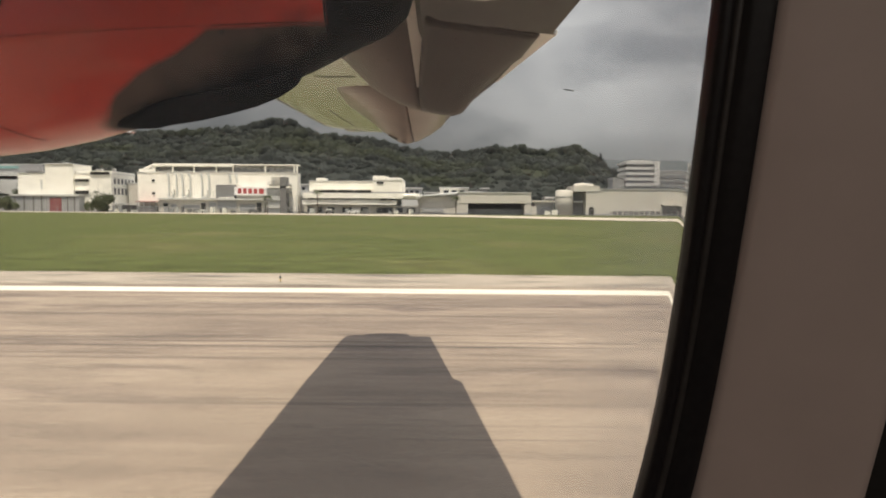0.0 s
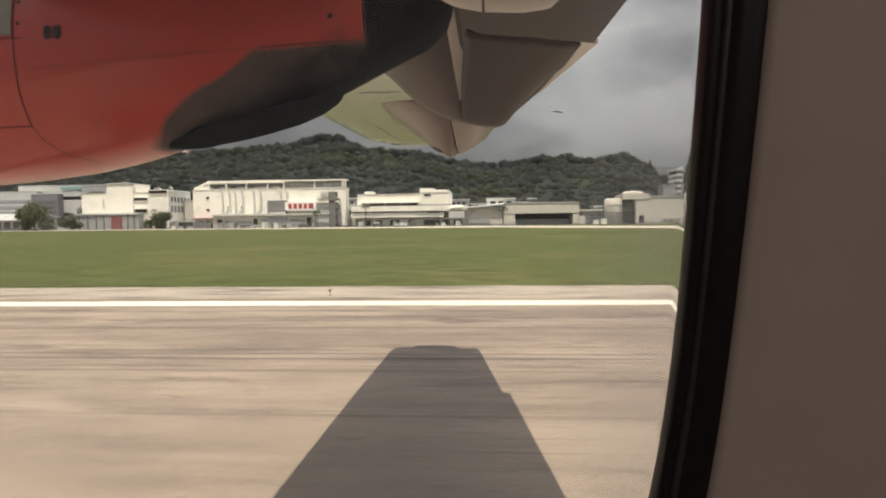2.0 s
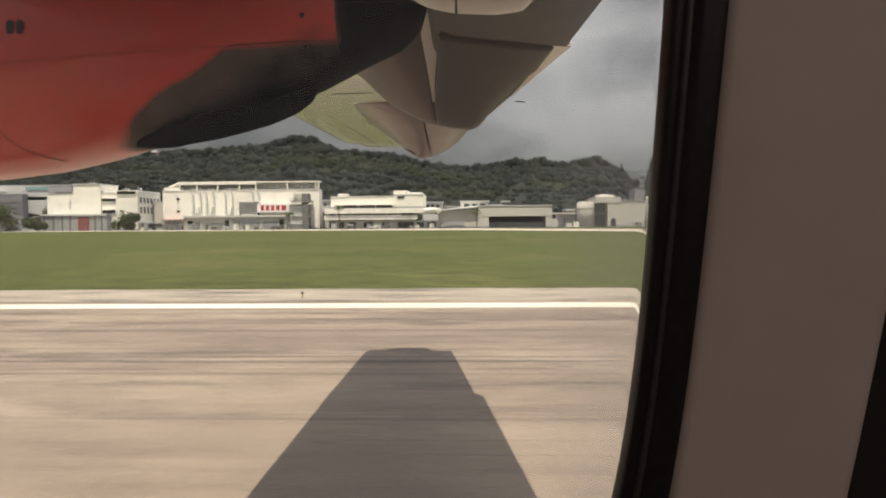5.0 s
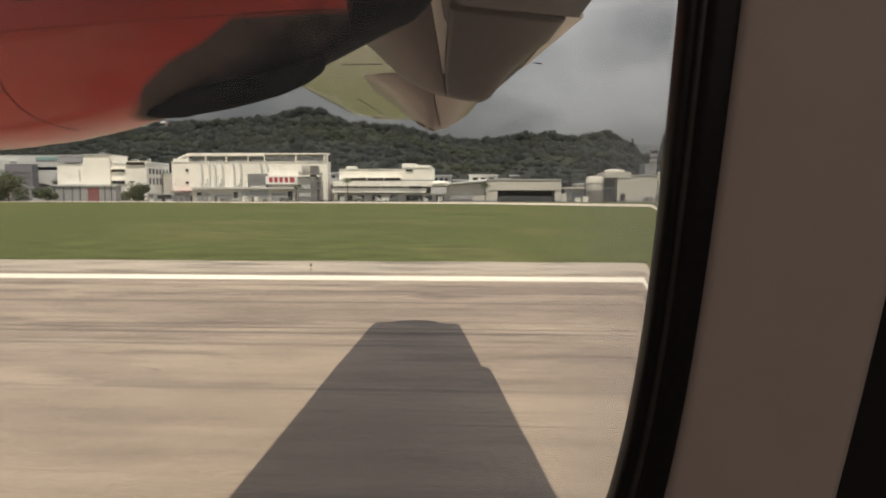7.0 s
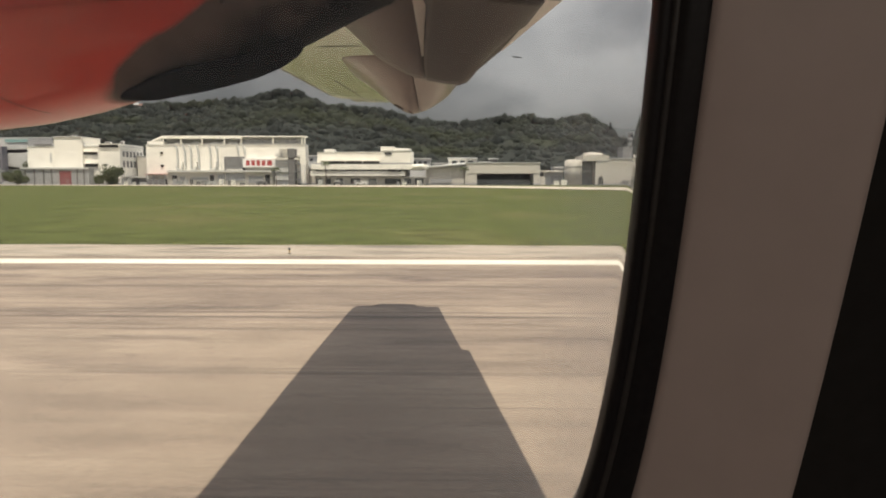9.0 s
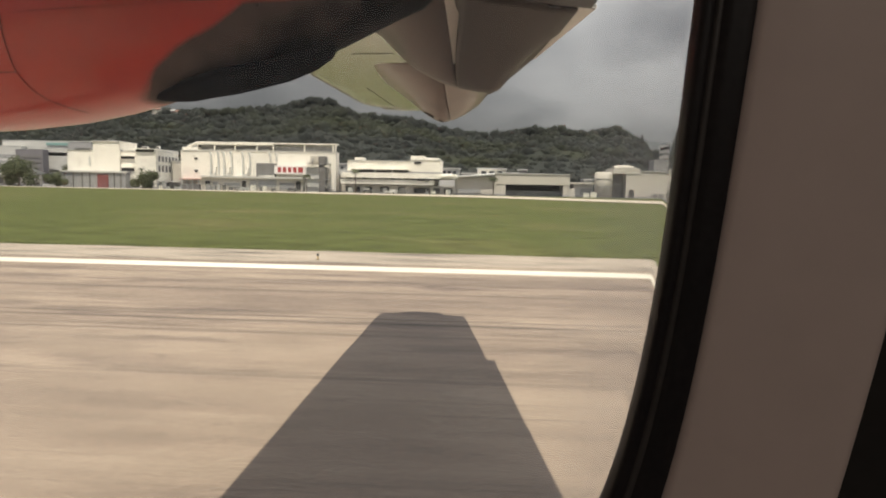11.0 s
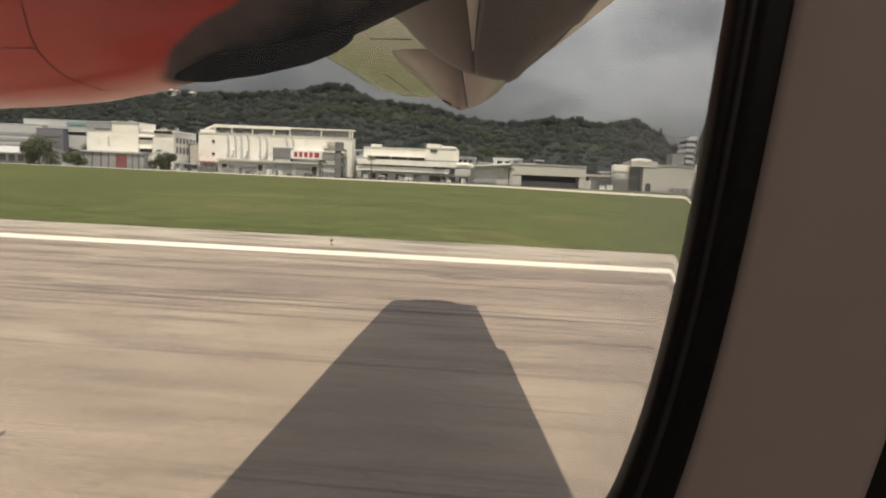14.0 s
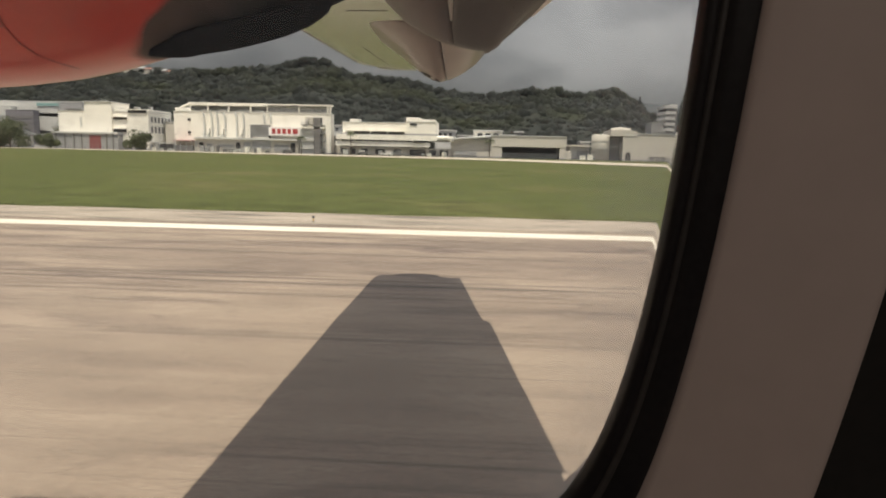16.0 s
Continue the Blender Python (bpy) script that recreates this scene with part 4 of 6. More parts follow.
for x, z, a, ln in ((-0.70, 3.292, 0.9, 0.05), (-0.685, 3.27, -0.5, 0.06), (-0.655, 3.262, 0.7, 0.06), (-0.64, 3.25, -0.6, 0.05), (-0.62, 3.235, 0.4, 0.04), (-0.53, 3.195, -0.5, 0.06)):
    c, d = Vector((x, 7.86, z - 0.012)), Vector((math.cos(a), 0, math.sin(a))) * ln / 2
    bm = bmesh.new()
    tube(bm, [c - d, c + d], 0.008, 6)
    part("stencil_mark", bm, M_RIVET, tip_fairing)
canoe(2.0, 0.13, [(-0.62, 3.32), (-0.35, 3.17), (-0.18, 3.09), (-0.11, 3.052), (-0.03, 3.034), (0.09, 3.026), (0.17, 3.034), (0.23, 3.09), (0.27, 3.2)], 3.5, M_WHITEFAIR, "white inboard flap hinge fairing", -0.03)


# ---- the cabin wall and its window ----
def pane_point(u, v, n):
    """A place by the leaning window: u aft, v up along the pane, n out of the pane into the cabin."""
    return Vector((u, 0.252 - 0.2607 * v - 0.9654 * n, 2.4 + 0.9654 * v - 0.2607 * n))


CU, CV, HA, HB, BEND = -0.1115, 0.04, 0.185, 0.262, 0.082


def outline(off, n, k=112, box_size=None):
    """A loop round the pane, off metres outside its edge: two straight runs joined by long soft bends."""
    pts = []
    for i in range(k):
        t = 2 * math.pi * (i + 0.5) / k
        c, s = math.cos(t), math.sin(t)
        if box_size is None:
            u = math.copysign(HA + off - BEND * (1 - abs(c) ** (2 / 2.8)), c)
            v = math.copysign((HB + 2.0 * off) * abs(s) ** (2 / 2.8), s)
        else:
            m = max(abs(c), abs(s))
            u, v = box_size[0] * c / m, box_size[1] * s / m
        pts.append(pane_point(CU + u, CV + v, n))
    return pts


def ring_mesh(steps):
    bm = bmesh.new()
    rings = [[bm.verts.new(p) for p in outline(*s)] if len(s) == 2 else [bm.verts.new(p) for p in outline(0, s[1], box_size=s[2])] for s in steps]
    loft(bm, rings)
    return bm


wall = tagged(part("wall_window_side", ring_mesh([(0.20, -0.03), (0.205, 0.022), (0, 0.024, (1.7, 0.72))]), M_CABIN, None), "dim beige cabin side wall", "wall", kind="structure")
window = tagged(new("window_1"), "rounded aircraft cabin window with a black rubber seal", "window", kind="structure")
part("window_surround", ring_mesh([(0.0155, 0.004), (0.0165, 0.0135), (0.0185, 0.0152), (0.035, 0.0190), (0.055, 0.0245), (0.068, 0.0282), (0.0715, 0.0275), (0.073, 0.022), (0.073, -0.03)]), M_PLASTIC, window, "dim beige moulded plastic window surround", True)
# The shaded space past the surround is painted black.
part("shadow_gap", ring_mesh([(0.066, -0.02), (0.205, -0.028)]), M_BLACK, window, "recess behind the surround, its shade painted black")
part("seal", ring_mesh([(-0.0004, -0.004), (0.0, 0.003), (0.0015, 0.0055), (0.004, 0.0058), (0.0052, 0.0040), (0.0062, 0.0042), (0.0078, 0.0085), (0.0105, 0.0098), (0.0125, 0.0095), (0.0155, 0.0115), (0.0175, 0.008)]), M_RUBBER, window, "black rubber window seal", True)
# The seal ridge gets lighter rubber as a painted highlight.
part("seal_ridge", ring_mesh([(0.0044, 0.0030), (0.0050, 0.0058), (0.0058, 0.0064), (0.0066, 0.0064), (0.0074, 0.0060), (0.0080, 0.0030)]), M_RIDGE, window, "ridge in the seal, painted grey for its highlight", True)
part("skin_frame", ring_mesh([(0.012, -0.006), (0.075, -0.045), (0.08, -0.06), (0, -0.06, (1.75, 0.8))]), M_LGREY, window, "outer skin round the window")
bm = bmesh.new()
RIM = 0.0042  # width of the rounded edge of the pane
flat = [(0.001, -0.001), (0.001 - RIM, -0.001)]
curved = [(0.001 - RIM + RIM * i / 12, -0.004 + 0.0007 * (i / 12) ** 3) for i in range(13)]
rings = [[bm.verts.new(p) for p in outline(off, n, 448)] for off, n in flat + curved]
loft(bm, rings[:2])
loft(bm, rings[2:])
loft(bm, [rings[-1], rings[0]])
bm.faces.new(rings[1])
bm.faces.new(rings[2][::-1])
pane = part("pane", bm, M_PANE, window, "clear acrylic pane with a rounded edge")
for q in pane.data.polygons:
    q.use_smooth = 448 <= q.index < 13 * 448
pane.visible_shadow = False
bm = bmesh.new()
c0 = pane_point(0.0255, 0.0572, 0.001)
for i in range(14):
    s = i / 13
    u = (s - 0.5) * 0.0036
    box(bm, c0.x + u - 0.0003, c0.x + u + 0.0003, c0.y - 0.0002, c0.y, c0.z - 0.0001 - u * 0.12 - 0.0001 * math.sin(3.1 * s), c0.z - u * 0.12 + 0.00016 * math.sin(3.1 * s))
part("scratch", bm, M_LGREY, pane, "small dark scratch")

# The rest of the cabin closes the place behind the camera.
tagged(part("ceiling", boxes((-1.8, 1.8, -2.3, 0.14, 3.06, 3.12)), M_CABIN, None), "plain pale cabin ceiling", "ceiling", kind="structure")
tagged(part("floor", boxes((-1.8, 1.8, -2.3, 0.6, 1.12, 1.2)), M_CARPET, None), "dark blue cabin carpet", "floor", kind="structure")
tagged(part("wall_forward", boxes((-1.8, -1.72, -2.3, 0.6, 1.2, 3.06)), M_CABIN, None), "plain cabin bulkhead", "wall", kind="structure")
tagged(part("wall_aft", boxes((1.72, 1.8, -2.3, 0.6, 1.2, 3.06)), M_CABIN, None), "plain cabin bulkhead", "wall", kind="structure")
opp = [(-1.72, 1.72, -2.3, -2.24, 1.2, 2.2), (-1.72, 1.72, -2.3, -2.24, 2.62, 3.06)]
edges = [-1.72, -1.2, -0.9, -0.35, -0.05, 0.5, 0.8, 1.3, 1.55, 1.72]
opp += [(edges[i], edges[i + 1], -2.3, -2.24, 2.2, 2.62) for i in range(0, 9, 2)]
tagged(part("wall_far_side", boxes(*opp), M_CABIN, None), "beige cabin wall with a row of windows", "wall", kind="structure")
# Area lamps added in the unseen far windows to brighten the surround.
for i in range(1, 8, 2):
    ld = bpy.data.lights.new("far_window_fill", "AREA")
    ld.shape, ld.size, ld.size_y, ld.energy, ld.color = "RECTANGLE", edges[i + 1] - edges[i], 0.42, 1.35, (1.0, 0.9, 0.8)
    lo = new("far_window_fill", ld)
    lo.matrix_world = look(((edges[i] + edges[i + 1]) / 2, -2.22, 2.41), ((edges[i] + edges[i + 1]) / 2, 0, 2.3))


# The plain hull closes the cabin all round; the window's outer skin fills the gap in its side.
def hull_piece(x0, x1, section):
    bm = bmesh.new()
    rings = [[bm.verts.new((x, y, z)) for y, z in section] for x in (x0, (x0 + x1) / 2, x1)]
    for a, b2 in zip(rings, rings[1:]):
        for i in range(len(section) - 1):
            bm.faces.new((a[i], b2[i], b2[i + 1], a[i + 1]))
    return bm


def hull_section(k=36):
    """From the top of the window skin over the crown, down the far side and back under the belly."""
    pts = []
    for i in range(k + 1):
        a = radians(58) + radians(244) * i / k
        c, s = math.cos(a), math.sin(a)
        pts.append((-1.02 + 1.5 * math.copysign(abs(c) ** 0.45, c), 2.44 + (1.4 if s > 0 else 1.5) * math.copysign(abs(s) ** (0.6 if s > 0 else 0.45), s)))
    return [(0.10, 3.18)] + pts[1:-1] + [(0.52, 1.62)]


open_section = hull_section()
fuselage = part("fuselage", hull_piece(CU - 1.75, CU + 1.75, open_section), M_HULL, aircraft, "plain pale hull round the cabin")
part("hull_section", hull_piece(CU + 1.75, CU + 4.5, open_section + [(0.36, 2.25), (0.28, 2.6), (0.10, 3.18)]), M_HULL, fuselage)


# ---- the factories beyond the field ----
D = 290.0


def across(p):
    """Sideways slope x / y of a bearing on the far side; forward of abeam the bearings spread."""
    if p > 876:
        return (p - 876) / 1180
    return math.tan(math.atan((p - 784) / 1180) - radians(4.46))


def house(name, label, at, category="building", group=""):
    return thing(name, label, category, group=group, at=at)


def block(parent, dims, material, name="wall", label="", bevel=0.0):
    x0, x1, y0, y1, z0, z1 = dims
    if name in ("wall", "stair_tower", "side_block", "front_block", "upper_floor", "tower") and z1 - z0 > 4:
        part("coping", boxes((x0 - 0.25, x1 + 0.25, y0 - 0.25, y1 + 0.25, z1, z1 + 0.3)), M_LGREY, parent)
        part("plinth", boxes((x0 - 0.1, x1 + 0.1, y0 - 0.1, y1 + 0.1, z0, z0 + 0.7)), M_GREY, parent)
    return part(name, boxes(dims, bevel=bevel), material, parent, label)


def window_row(parent, x0, x1, z0, z1, count, y, gap=0.3, material=None, name="window", depth=0.25):
    """Recessed dark panes with frames in a row on a wall that faces the runway."""
    w = (x1 - x0) / count
    for i in range(count):
        a, b = x0 + w * i + w * gap / 2, x0 + w * (i + 1) - w * gap / 2
        f = part(name, boxes((a - 0.12, b + 0.12, y - 0.12, y + depth, z0 - 0.18, z0), (a - 0.12, b + 0.12, y - 0.12, y + depth, z1, z1 + 0.12), (a - 0.12, a, y - 0.08, y + depth, z0, z1), (b, b + 0.12, y - 0.08, y + depth, z0, z1)), M_LGREY, parent)
        part("pane", boxes((a, b, y - 0.03, y + depth, z0, z1)), material or M_GLASS, f)


def palm(at, h, seed):
    r = random.Random(seed)
    t = thing("palm_tree", "tall thin palm with drooping dark fronds by the sheds", "tree", at=at)
    bm = bmesh.new()
    tube(bm, [(0.15 * math.sin(i), 0.1 * i / 6, h * i / 6) for i in range(7)], [0.22 - 0.015 * i for i in range(7)], 7)
    part("trunk", bm, M_BARK, t)
    verts, faces = [], []
    for k in range(24):
        a, up = 2 * math.pi * k / 24 + r.uniform(-0.2, 0.2), r.uniform(0.0, 1.0)
        ln = r.uniform(1.9, 2.6)
        for j in range(7):
            s0, s1 = j / 7, (j + 1) / 7
            pts = []
            for s in (s0, s1):
                rr = ln * s
                pts.append(Vector((math.cos(a) * rr, math.sin(a) * rr, h + up * ln * s * 0.9 - 1.5 * ln * s * s * 0.6)))
            side = Vector((-math.sin(a), math.cos(a), 0)) * 0.55 * (1 - s0 * 0.6)
            for sg in (-1, 1):
                k0 = len(verts)
                verts += [pts[0], pts[1], (pts[0] + pts[1]) / 2 + side * sg + Vector((0, 0, -0.28))]
                faces.append((k0, k0 + 1, k0 + 2))
    me = bpy.data.meshes.new("crown")
    me.from_pydata([tuple(v) for v in verts], [], faces)
    me.materials.append(M_LEAF)
    ob = new("crown", me)
    ob.parent = t
    return t


def leaf_cloud(seed, centres, count, size):
    """Many small leaf clumps scattered on the outside of a few overlapping lobes."""
    r = random.Random(seed)
    verts, faces = [], []
    for _ in range(count):
        c, rad = centres[r.randrange(len(centres))]
        d = Vector((r.gauss(0, 1), r.gauss(0, 1), r.gauss(0, 1))).normalized()
        p = Vector(c) + Vector((d.x * rad[0], d.y * rad[1], d.z * rad[2])) * r.uniform(0.6, 1.18)
        n0 = (d + Vector((r.gauss(0, 0.5), r.gauss(0, 0.5), r.gauss(0, 0.5)))).normalized()
        u = n0.orthogonal().normalized()
        v = n0.cross(u)
        s = size * r.uniform(0.6, 1.4)
        k = len(verts)
        verts += [p + u * s, p + v * s * 0.7 + n0 * 0.2 * s, p - u * s, p - v * s * 0.7 + n0 * 0.2 * s]
        faces.append((k, k + 1, k + 2, k + 3))
    me = bpy.data.meshes.new("crown")
    me.from_pydata([tuple(v) for v in verts], [], faces)
    me.materials.append(M_LEAF)
    return me


def tree(at, w, h, seed, label="round dark green tree in front of the factories"):
    r = random.Random(seed)
    t = thing("tree", label, "tree", at=at)
    bm = bmesh.new()
    tube(bm, [(0, 0, -0.2), (0.1, 0, h * 0.2), (0.0, 0.1, h * 0.45)], [0.06 * h * 0.5, 0.04 * h * 0.5, 0.02 * h * 0.5], 8)
    for k in range(5):
        a = 2 * math.pi * k / 5
        tube(bm, [(0, 0, h * 0.2), (math.cos(a) * w * 0.15, math.sin(a) * w * 0.15, h * 0.45), (math.cos(a) * w * 0.3, math.sin(a) * w * 0.3, h * 0.6)], [0.02 * h * 0.5, 0.014 * h * 0.5, 0.008 * h * 0.5], 6)
    part("trunk", bm, M_BARK, t)
    centres = [((0, 0, h * 0.5), (w * 0.40, w * 0.36, h * 0.44))]
    for k in range(9):
        a = r.uniform(0, 6.28)
        q = r.uniform(0.15, 0.34) * w
        centres.append(((math.cos(a) * q * 1.25, math.sin(a) * q, h * r.uniform(0.18, 0.74)), (w * r.uniform(0.14, 0.22), w * r.uniform(0.14, 0.22), h * r.uniform(0.16, 0.25))))
    ob = new("crown", leaf_cloud(seed, centres, 3200, 0.022 * w + 0.08))
    ob.parent = t
    return t


def lettering_bars(parent, x0, x1, y, z0, z1, widths, material):
    """Plain bars in place of a company's name."""
    total, x = sum(widths), x0
    for k, w in enumerate(widths):
        b = (x1 - x0) * w / total
        if k % 2 == 0:
            part("sign_bar", boxes((x, x + b, y - 0.12, y, z0, z1), bevel=0.03), material, parent)
        x += b


# White block with a stair tower, beside the big factory.
b = house("white_factory", "white rendered factory block with a tower and grey ground floor", (0, 0, 0))
X = lambda px: across(px) * D
Z = lambda py: (404 - py) * D / 1180
block(b, (X(147), X(300), D, D + 22, Z(404), Z(337)), M_WHITE)
block(b, (X(240), X(300), D + 0.5, D + 22, Z(337), Z(332)), M_WHITE, "parapet")
block(b, (X(194), X(240), D - 1.2, D + 14, 0, Z(321)), M_WHITE, "stair_tower")
block(b, (X(193), X(241), D - 1.6, D + 14.4, Z(321), Z(319.5)), M_LGREY, "coping")
block(b, (X(145), X(255), D - 4, D, 0, Z(377)), M_GREY, "ground_floor", "grey corrugated lean-to")
block(b, (X(144), X(256), D - 4.6, D, Z(377), Z(374)), M_LGREY, "canopy")
block(b, (X(207), X(226), D - 4.2, D - 3.9, 0, Z(380)), M_GATE, "gate", "faded red roller gate")
for px in (150, 165, 180, 193, 235, 246):
    block(b, (X(px), X(px + 2), D - 4.25, D - 3.95, 0, Z(378)), M_DGREY, "post")
for z0, z1, p0, p1 in ((351, 346.5, 240, 263), (373, 367, 241, 262), (338.5, 333.5, 266, 297)):
    block(b, (X(p0), X(p1), D - 0.3, D + 0.3, Z(z0), Z(z1)), M_OPEN, "window")
    block(b, (X(p0 - 1), X(p1 + 1), D - 1.0, D, Z(z1), Z(z1 - 1.2)), M_WHITE, "canopy")
block(b, (X(161), X(187), D - 0.25, D + 0.3, Z(336.5), Z(333)), M_DGREY, "louvre")
block(b, (X(184), X(187), D - 0.2, D + 0.2, Z(365), Z(348)), M_LGREY, "pilaster")
# Two rows of windows on the end wall that faces aft.
for z0, z1 in ((354, 345), (373, 362)):
    for i in range(6):
        y = D + 2.2 + 3.3 * i
        f = block(b, (X(300) - 0.2, X(300) + 0.12, y - 0.15, y + 1.75, Z(z0) - 0.2, Z(z1) + 0.2), M_LGREY, "window")
        part("pane", boxes((X(300), X(300) + 0.16, y, y + 1.6, Z(z0), Z(z1))), M_DGREY, f)
b = house("pipe_shed", "low grey shed and pipes between the two factories", (0, 0, 0))
block(b, (X(303), X(338), D + 14, D + 30, 0, Z(352)), M_CREAM)
block(b, (X(300), X(336), D + 2, D + 8, Z(391), Z(389.5)), M_LGREY, "canopy")
block(b, (X(303), X(334), D + 4, D + 8, 0, Z(392)), M_DGREY, "store")


# The big factory.
b = house("big_factory", "large white factory with rooftop screen, pipes and a red sign", (0, 0, 0))
block(b, (X(340), X(612), D + 2, D + 8, 0, Z(334)), M_WHITE)
# Roof screen: a shaded recess under a pale awning on one half, scalloped hoods on the other.
block(b, (X(366), X(610), D + 3.5, D + 8, Z(334), Z(331.5)), M_CREAM, "roof_slab")
block(b, (X(364), X(500), D + 3, D + 8, Z(322), Z(317)), M_WHITE, "awning")
block(b, (X(500), X(612), D + 3, D + 8, Z(319.5), Z(317.5)), M_WHITE, "roof_rail")
for px in (366, 396, 432, 470, 499, 554, 604, 609):
    block(b, (X(px), X(px + 1.6), D + 3.2, D + 4.2, Z(334), Z(319)), M_WHITE, "post")
block(b, (X(368), X(498), D + 6.9, D + 7.6, Z(333), Z(322)), M_GREY, "roof_unit")
for px, w in ((384, 16), (414, 12), (446, 20), (478, 14)):
    block(b, (X(px), X(px + w), D + 4.6, D + 6.8, Z(333), Z(328.5)), M_LGREY, "roof_unit")
block(b, (X(500), X(608), D + 6.2, D + 7.6, Z(333), Z(320)), M_LGREY, "roof_unit")
for k in range(9):
    px = 502 + 11.6 * k
    bm = bmesh.new()
    pts = [(X(px + 5.6 - 5.6 * math.cos(a)), Z(330 - 6.5 * math.sin(a))) for a in (math.pi * q / 10 for q in range(11))]
    ra, rb = ([bm.verts.new((x, y, z)) for x, z in pts] for y in (D + 4.6, D + 6.0))
    bm.faces.new(ra)
    loft(bm, [ra, rb])
    part("scalloped_hood", bm, M_GREY, b)
bm = bmesh.new()
tube(bm, [(X(342), D + 3.5, Z(334)), (X(352), D + 3.5, Z(326)), (X(368), D + 3.5, Z(319))], 0.6, 6)
part("roof_strut", bm, M_WHITE, b)
block(b, (X(341), X(366), D + 3, D + 8, Z(334), Z(327)), M_WHITE, "parapet")
for z in (348, 370.5):
    block(b, (X(364), X(369), D + 1.7, D + 2.2, Z(z + 2), Z(z - 2)), M_OPEN, "window")
for px in (393, 406, 416, 429, 449, 461, 497, 508):
    low = 376 if px < 470 else 350
    bm = bmesh.new()
    tube(bm, [(X(px - 3), D + 1.9, Z(336.5)), (X(px - 1.2), D + 1.5, Z(337.2)), (X(px), D + 1.4, Z(340)), (X(px + 0.6), D + 1.4, Z(352)), (X(px + 0.6), D + 1.4, Z(low))], 0.42, 8)
    part("duct", bm, M_LGREY, b, "pale ventilation duct")
for px in (397, 421, 454):
    bm = bmesh.new()
    tube(bm, [(X(px - 5), D + 0.8, Z(372)), (X(px - 4), D + 0.8, Z(376)), (X(px), D + 0.8, Z(377.5)), (X(px + 4), D + 0.8, Z(376)), (X(px + 5), D + 0.8, Z(366))], 0.4, 8)
    part("duct", bm, M_LGREY, b)
    block(b, (X(px + 2), X(px + 6), D + 0.3, D + 2, Z(372), Z(363)), M_WHITE, "duct_box")
block(b, (X(475), X(507), D - 0.4, D + 2, Z(381), Z(355)), M_DGREY, "louvre_screen", "dark grey louvred screen")
for i in range(9):
    block(b, (X(475), X(507), D - 0.65, D - 0.4, Z(379.5 - 2.7 * i), Z(378.4 - 2.7 * i)), M_GREY, "slat")
block(b, (X(507), X(563), D - 1.0, D + 2, Z(373), Z(358)), M_SIGNWHITE, "sign_board", "white sign board")
lettering_bars(b, X(513), X(557), D - 1.0, Z(370.2), Z(361.2), (5, 2.6, 5, 2.6, 5, 2.6, 5, 2.6, 7), M_SIGNRED)
block(b, (X(385), X(560), D - 5, D + 2, Z(382), Z(379)), M_LGREY, "canopy")
block(b, (X(385), X(560), D - 3.8, D + 2, 0, Z(382)), M_CREAM, "lean_to", "pale low lean-to with dark openings")
for p0, p1, z0, z1 in ((392, 400, 397, 388), (405, 414, 396, 390), (424, 452, 396, 391), (455, 462, 402, 387), (468, 480, 398, 386), (482, 514, 397, 384), (520, 545, 401, 389), (548, 556, 402, 386)):
    block(b, (X(p0), X(p1), D - 4.0, D - 3.7, Z(z0), Z(z1)), M_OPEN if p1 - p0 < 9 else M_GREY, "opening")
    block(b, (X(p0) - 0.2, X(p1) + 0.2, D - 4.3, D - 3.7, Z(z1), Z(z1) + 0.25), M_LGREY, "lintel")
for i in range(7):
    block(b, (X(480 + 4 * i), X(482 + 4 * i), D - 0.7, D - 0.4, Z(380), Z(376)), M_WHITE, "bracket")
block(b, (X(342), X(376), D - 2, D + 2, Z(386), Z(384.8)), M_FADED, "awning", "faded pink awning")
for px in (346, 356, 366, 376):
    block(b, (X(px), X(px + 1), D - 2, D - 1.7, 0, Z(386)), M_GREY, "post")
block(b, (X(344), X(374), D - 1.4, D + 2, 0, Z(394)), M_DGREY, "shed")
# Outside stairs, landing by landing, before a pale stair wall.
block(b, (X(562), X(586), D - 1.6, D + 2, 0, Z(361)), M_LGREY, "stair_wall")
for i in range(4):
    z = Z(396 - 14 * i)
    block(b, (X(563), X(602), D - 2.2, D + 2, z, z + 0.35), M_GREY, "landing")
    block(b, (X(563), X(602), D - 2.25, D - 2.1, z + 1.0, z + 1.15), M_STEEL, "handrail")
block(b, (X(586), X(597), D - 2.5, D + 2, 0, Z(341)), M_DGREY, "lift_shaft", "dark grey lift shaft")
block(b, (X(563), X(603), D - 2.5, D + 1, Z(360), Z(357)), M_WHITE, "canopy")
block(b, (X(571), X(585), D - 2.2, D + 1, Z(356), Z(341)), M_CREAM, "stair_room")
bm = bmesh.new()
tube(bm, [(X(575), D - 2.6, Z(356)), (X(575), D - 2.6, Z(346)), (X(580), D - 2.6, Z(344))], 0.25, 6)
part("duct", bm, M_GREY, b)

# Tanks, ducts and aerials on the factory roofs.
for px, y, base, w, h in ((352, D + 6, 327, 1.6, 1.4), (174, D + 5, 337, 2.2, 1.2), (268, D + 4, 332, 2.6, 1.1), (286, D + 8, 332, 1.4, 1.6), (214, D + 3, 319.5, 2.0, 0.8)):
    u = thing("roof_unit", "small grey ventilation unit on a factory roof", "ventilation unit", group="units on the roofs", at=(X(px), y, Z(base)))
    part("case", boxes((0, w, 0, 1.2, 0, h), bevel=0.06), M_LGREY, u)
    part("grille", boxes((0.15, w - 0.15, -0.03, 0.02, 0.2, h - 0.2)), M_DGREY, u)

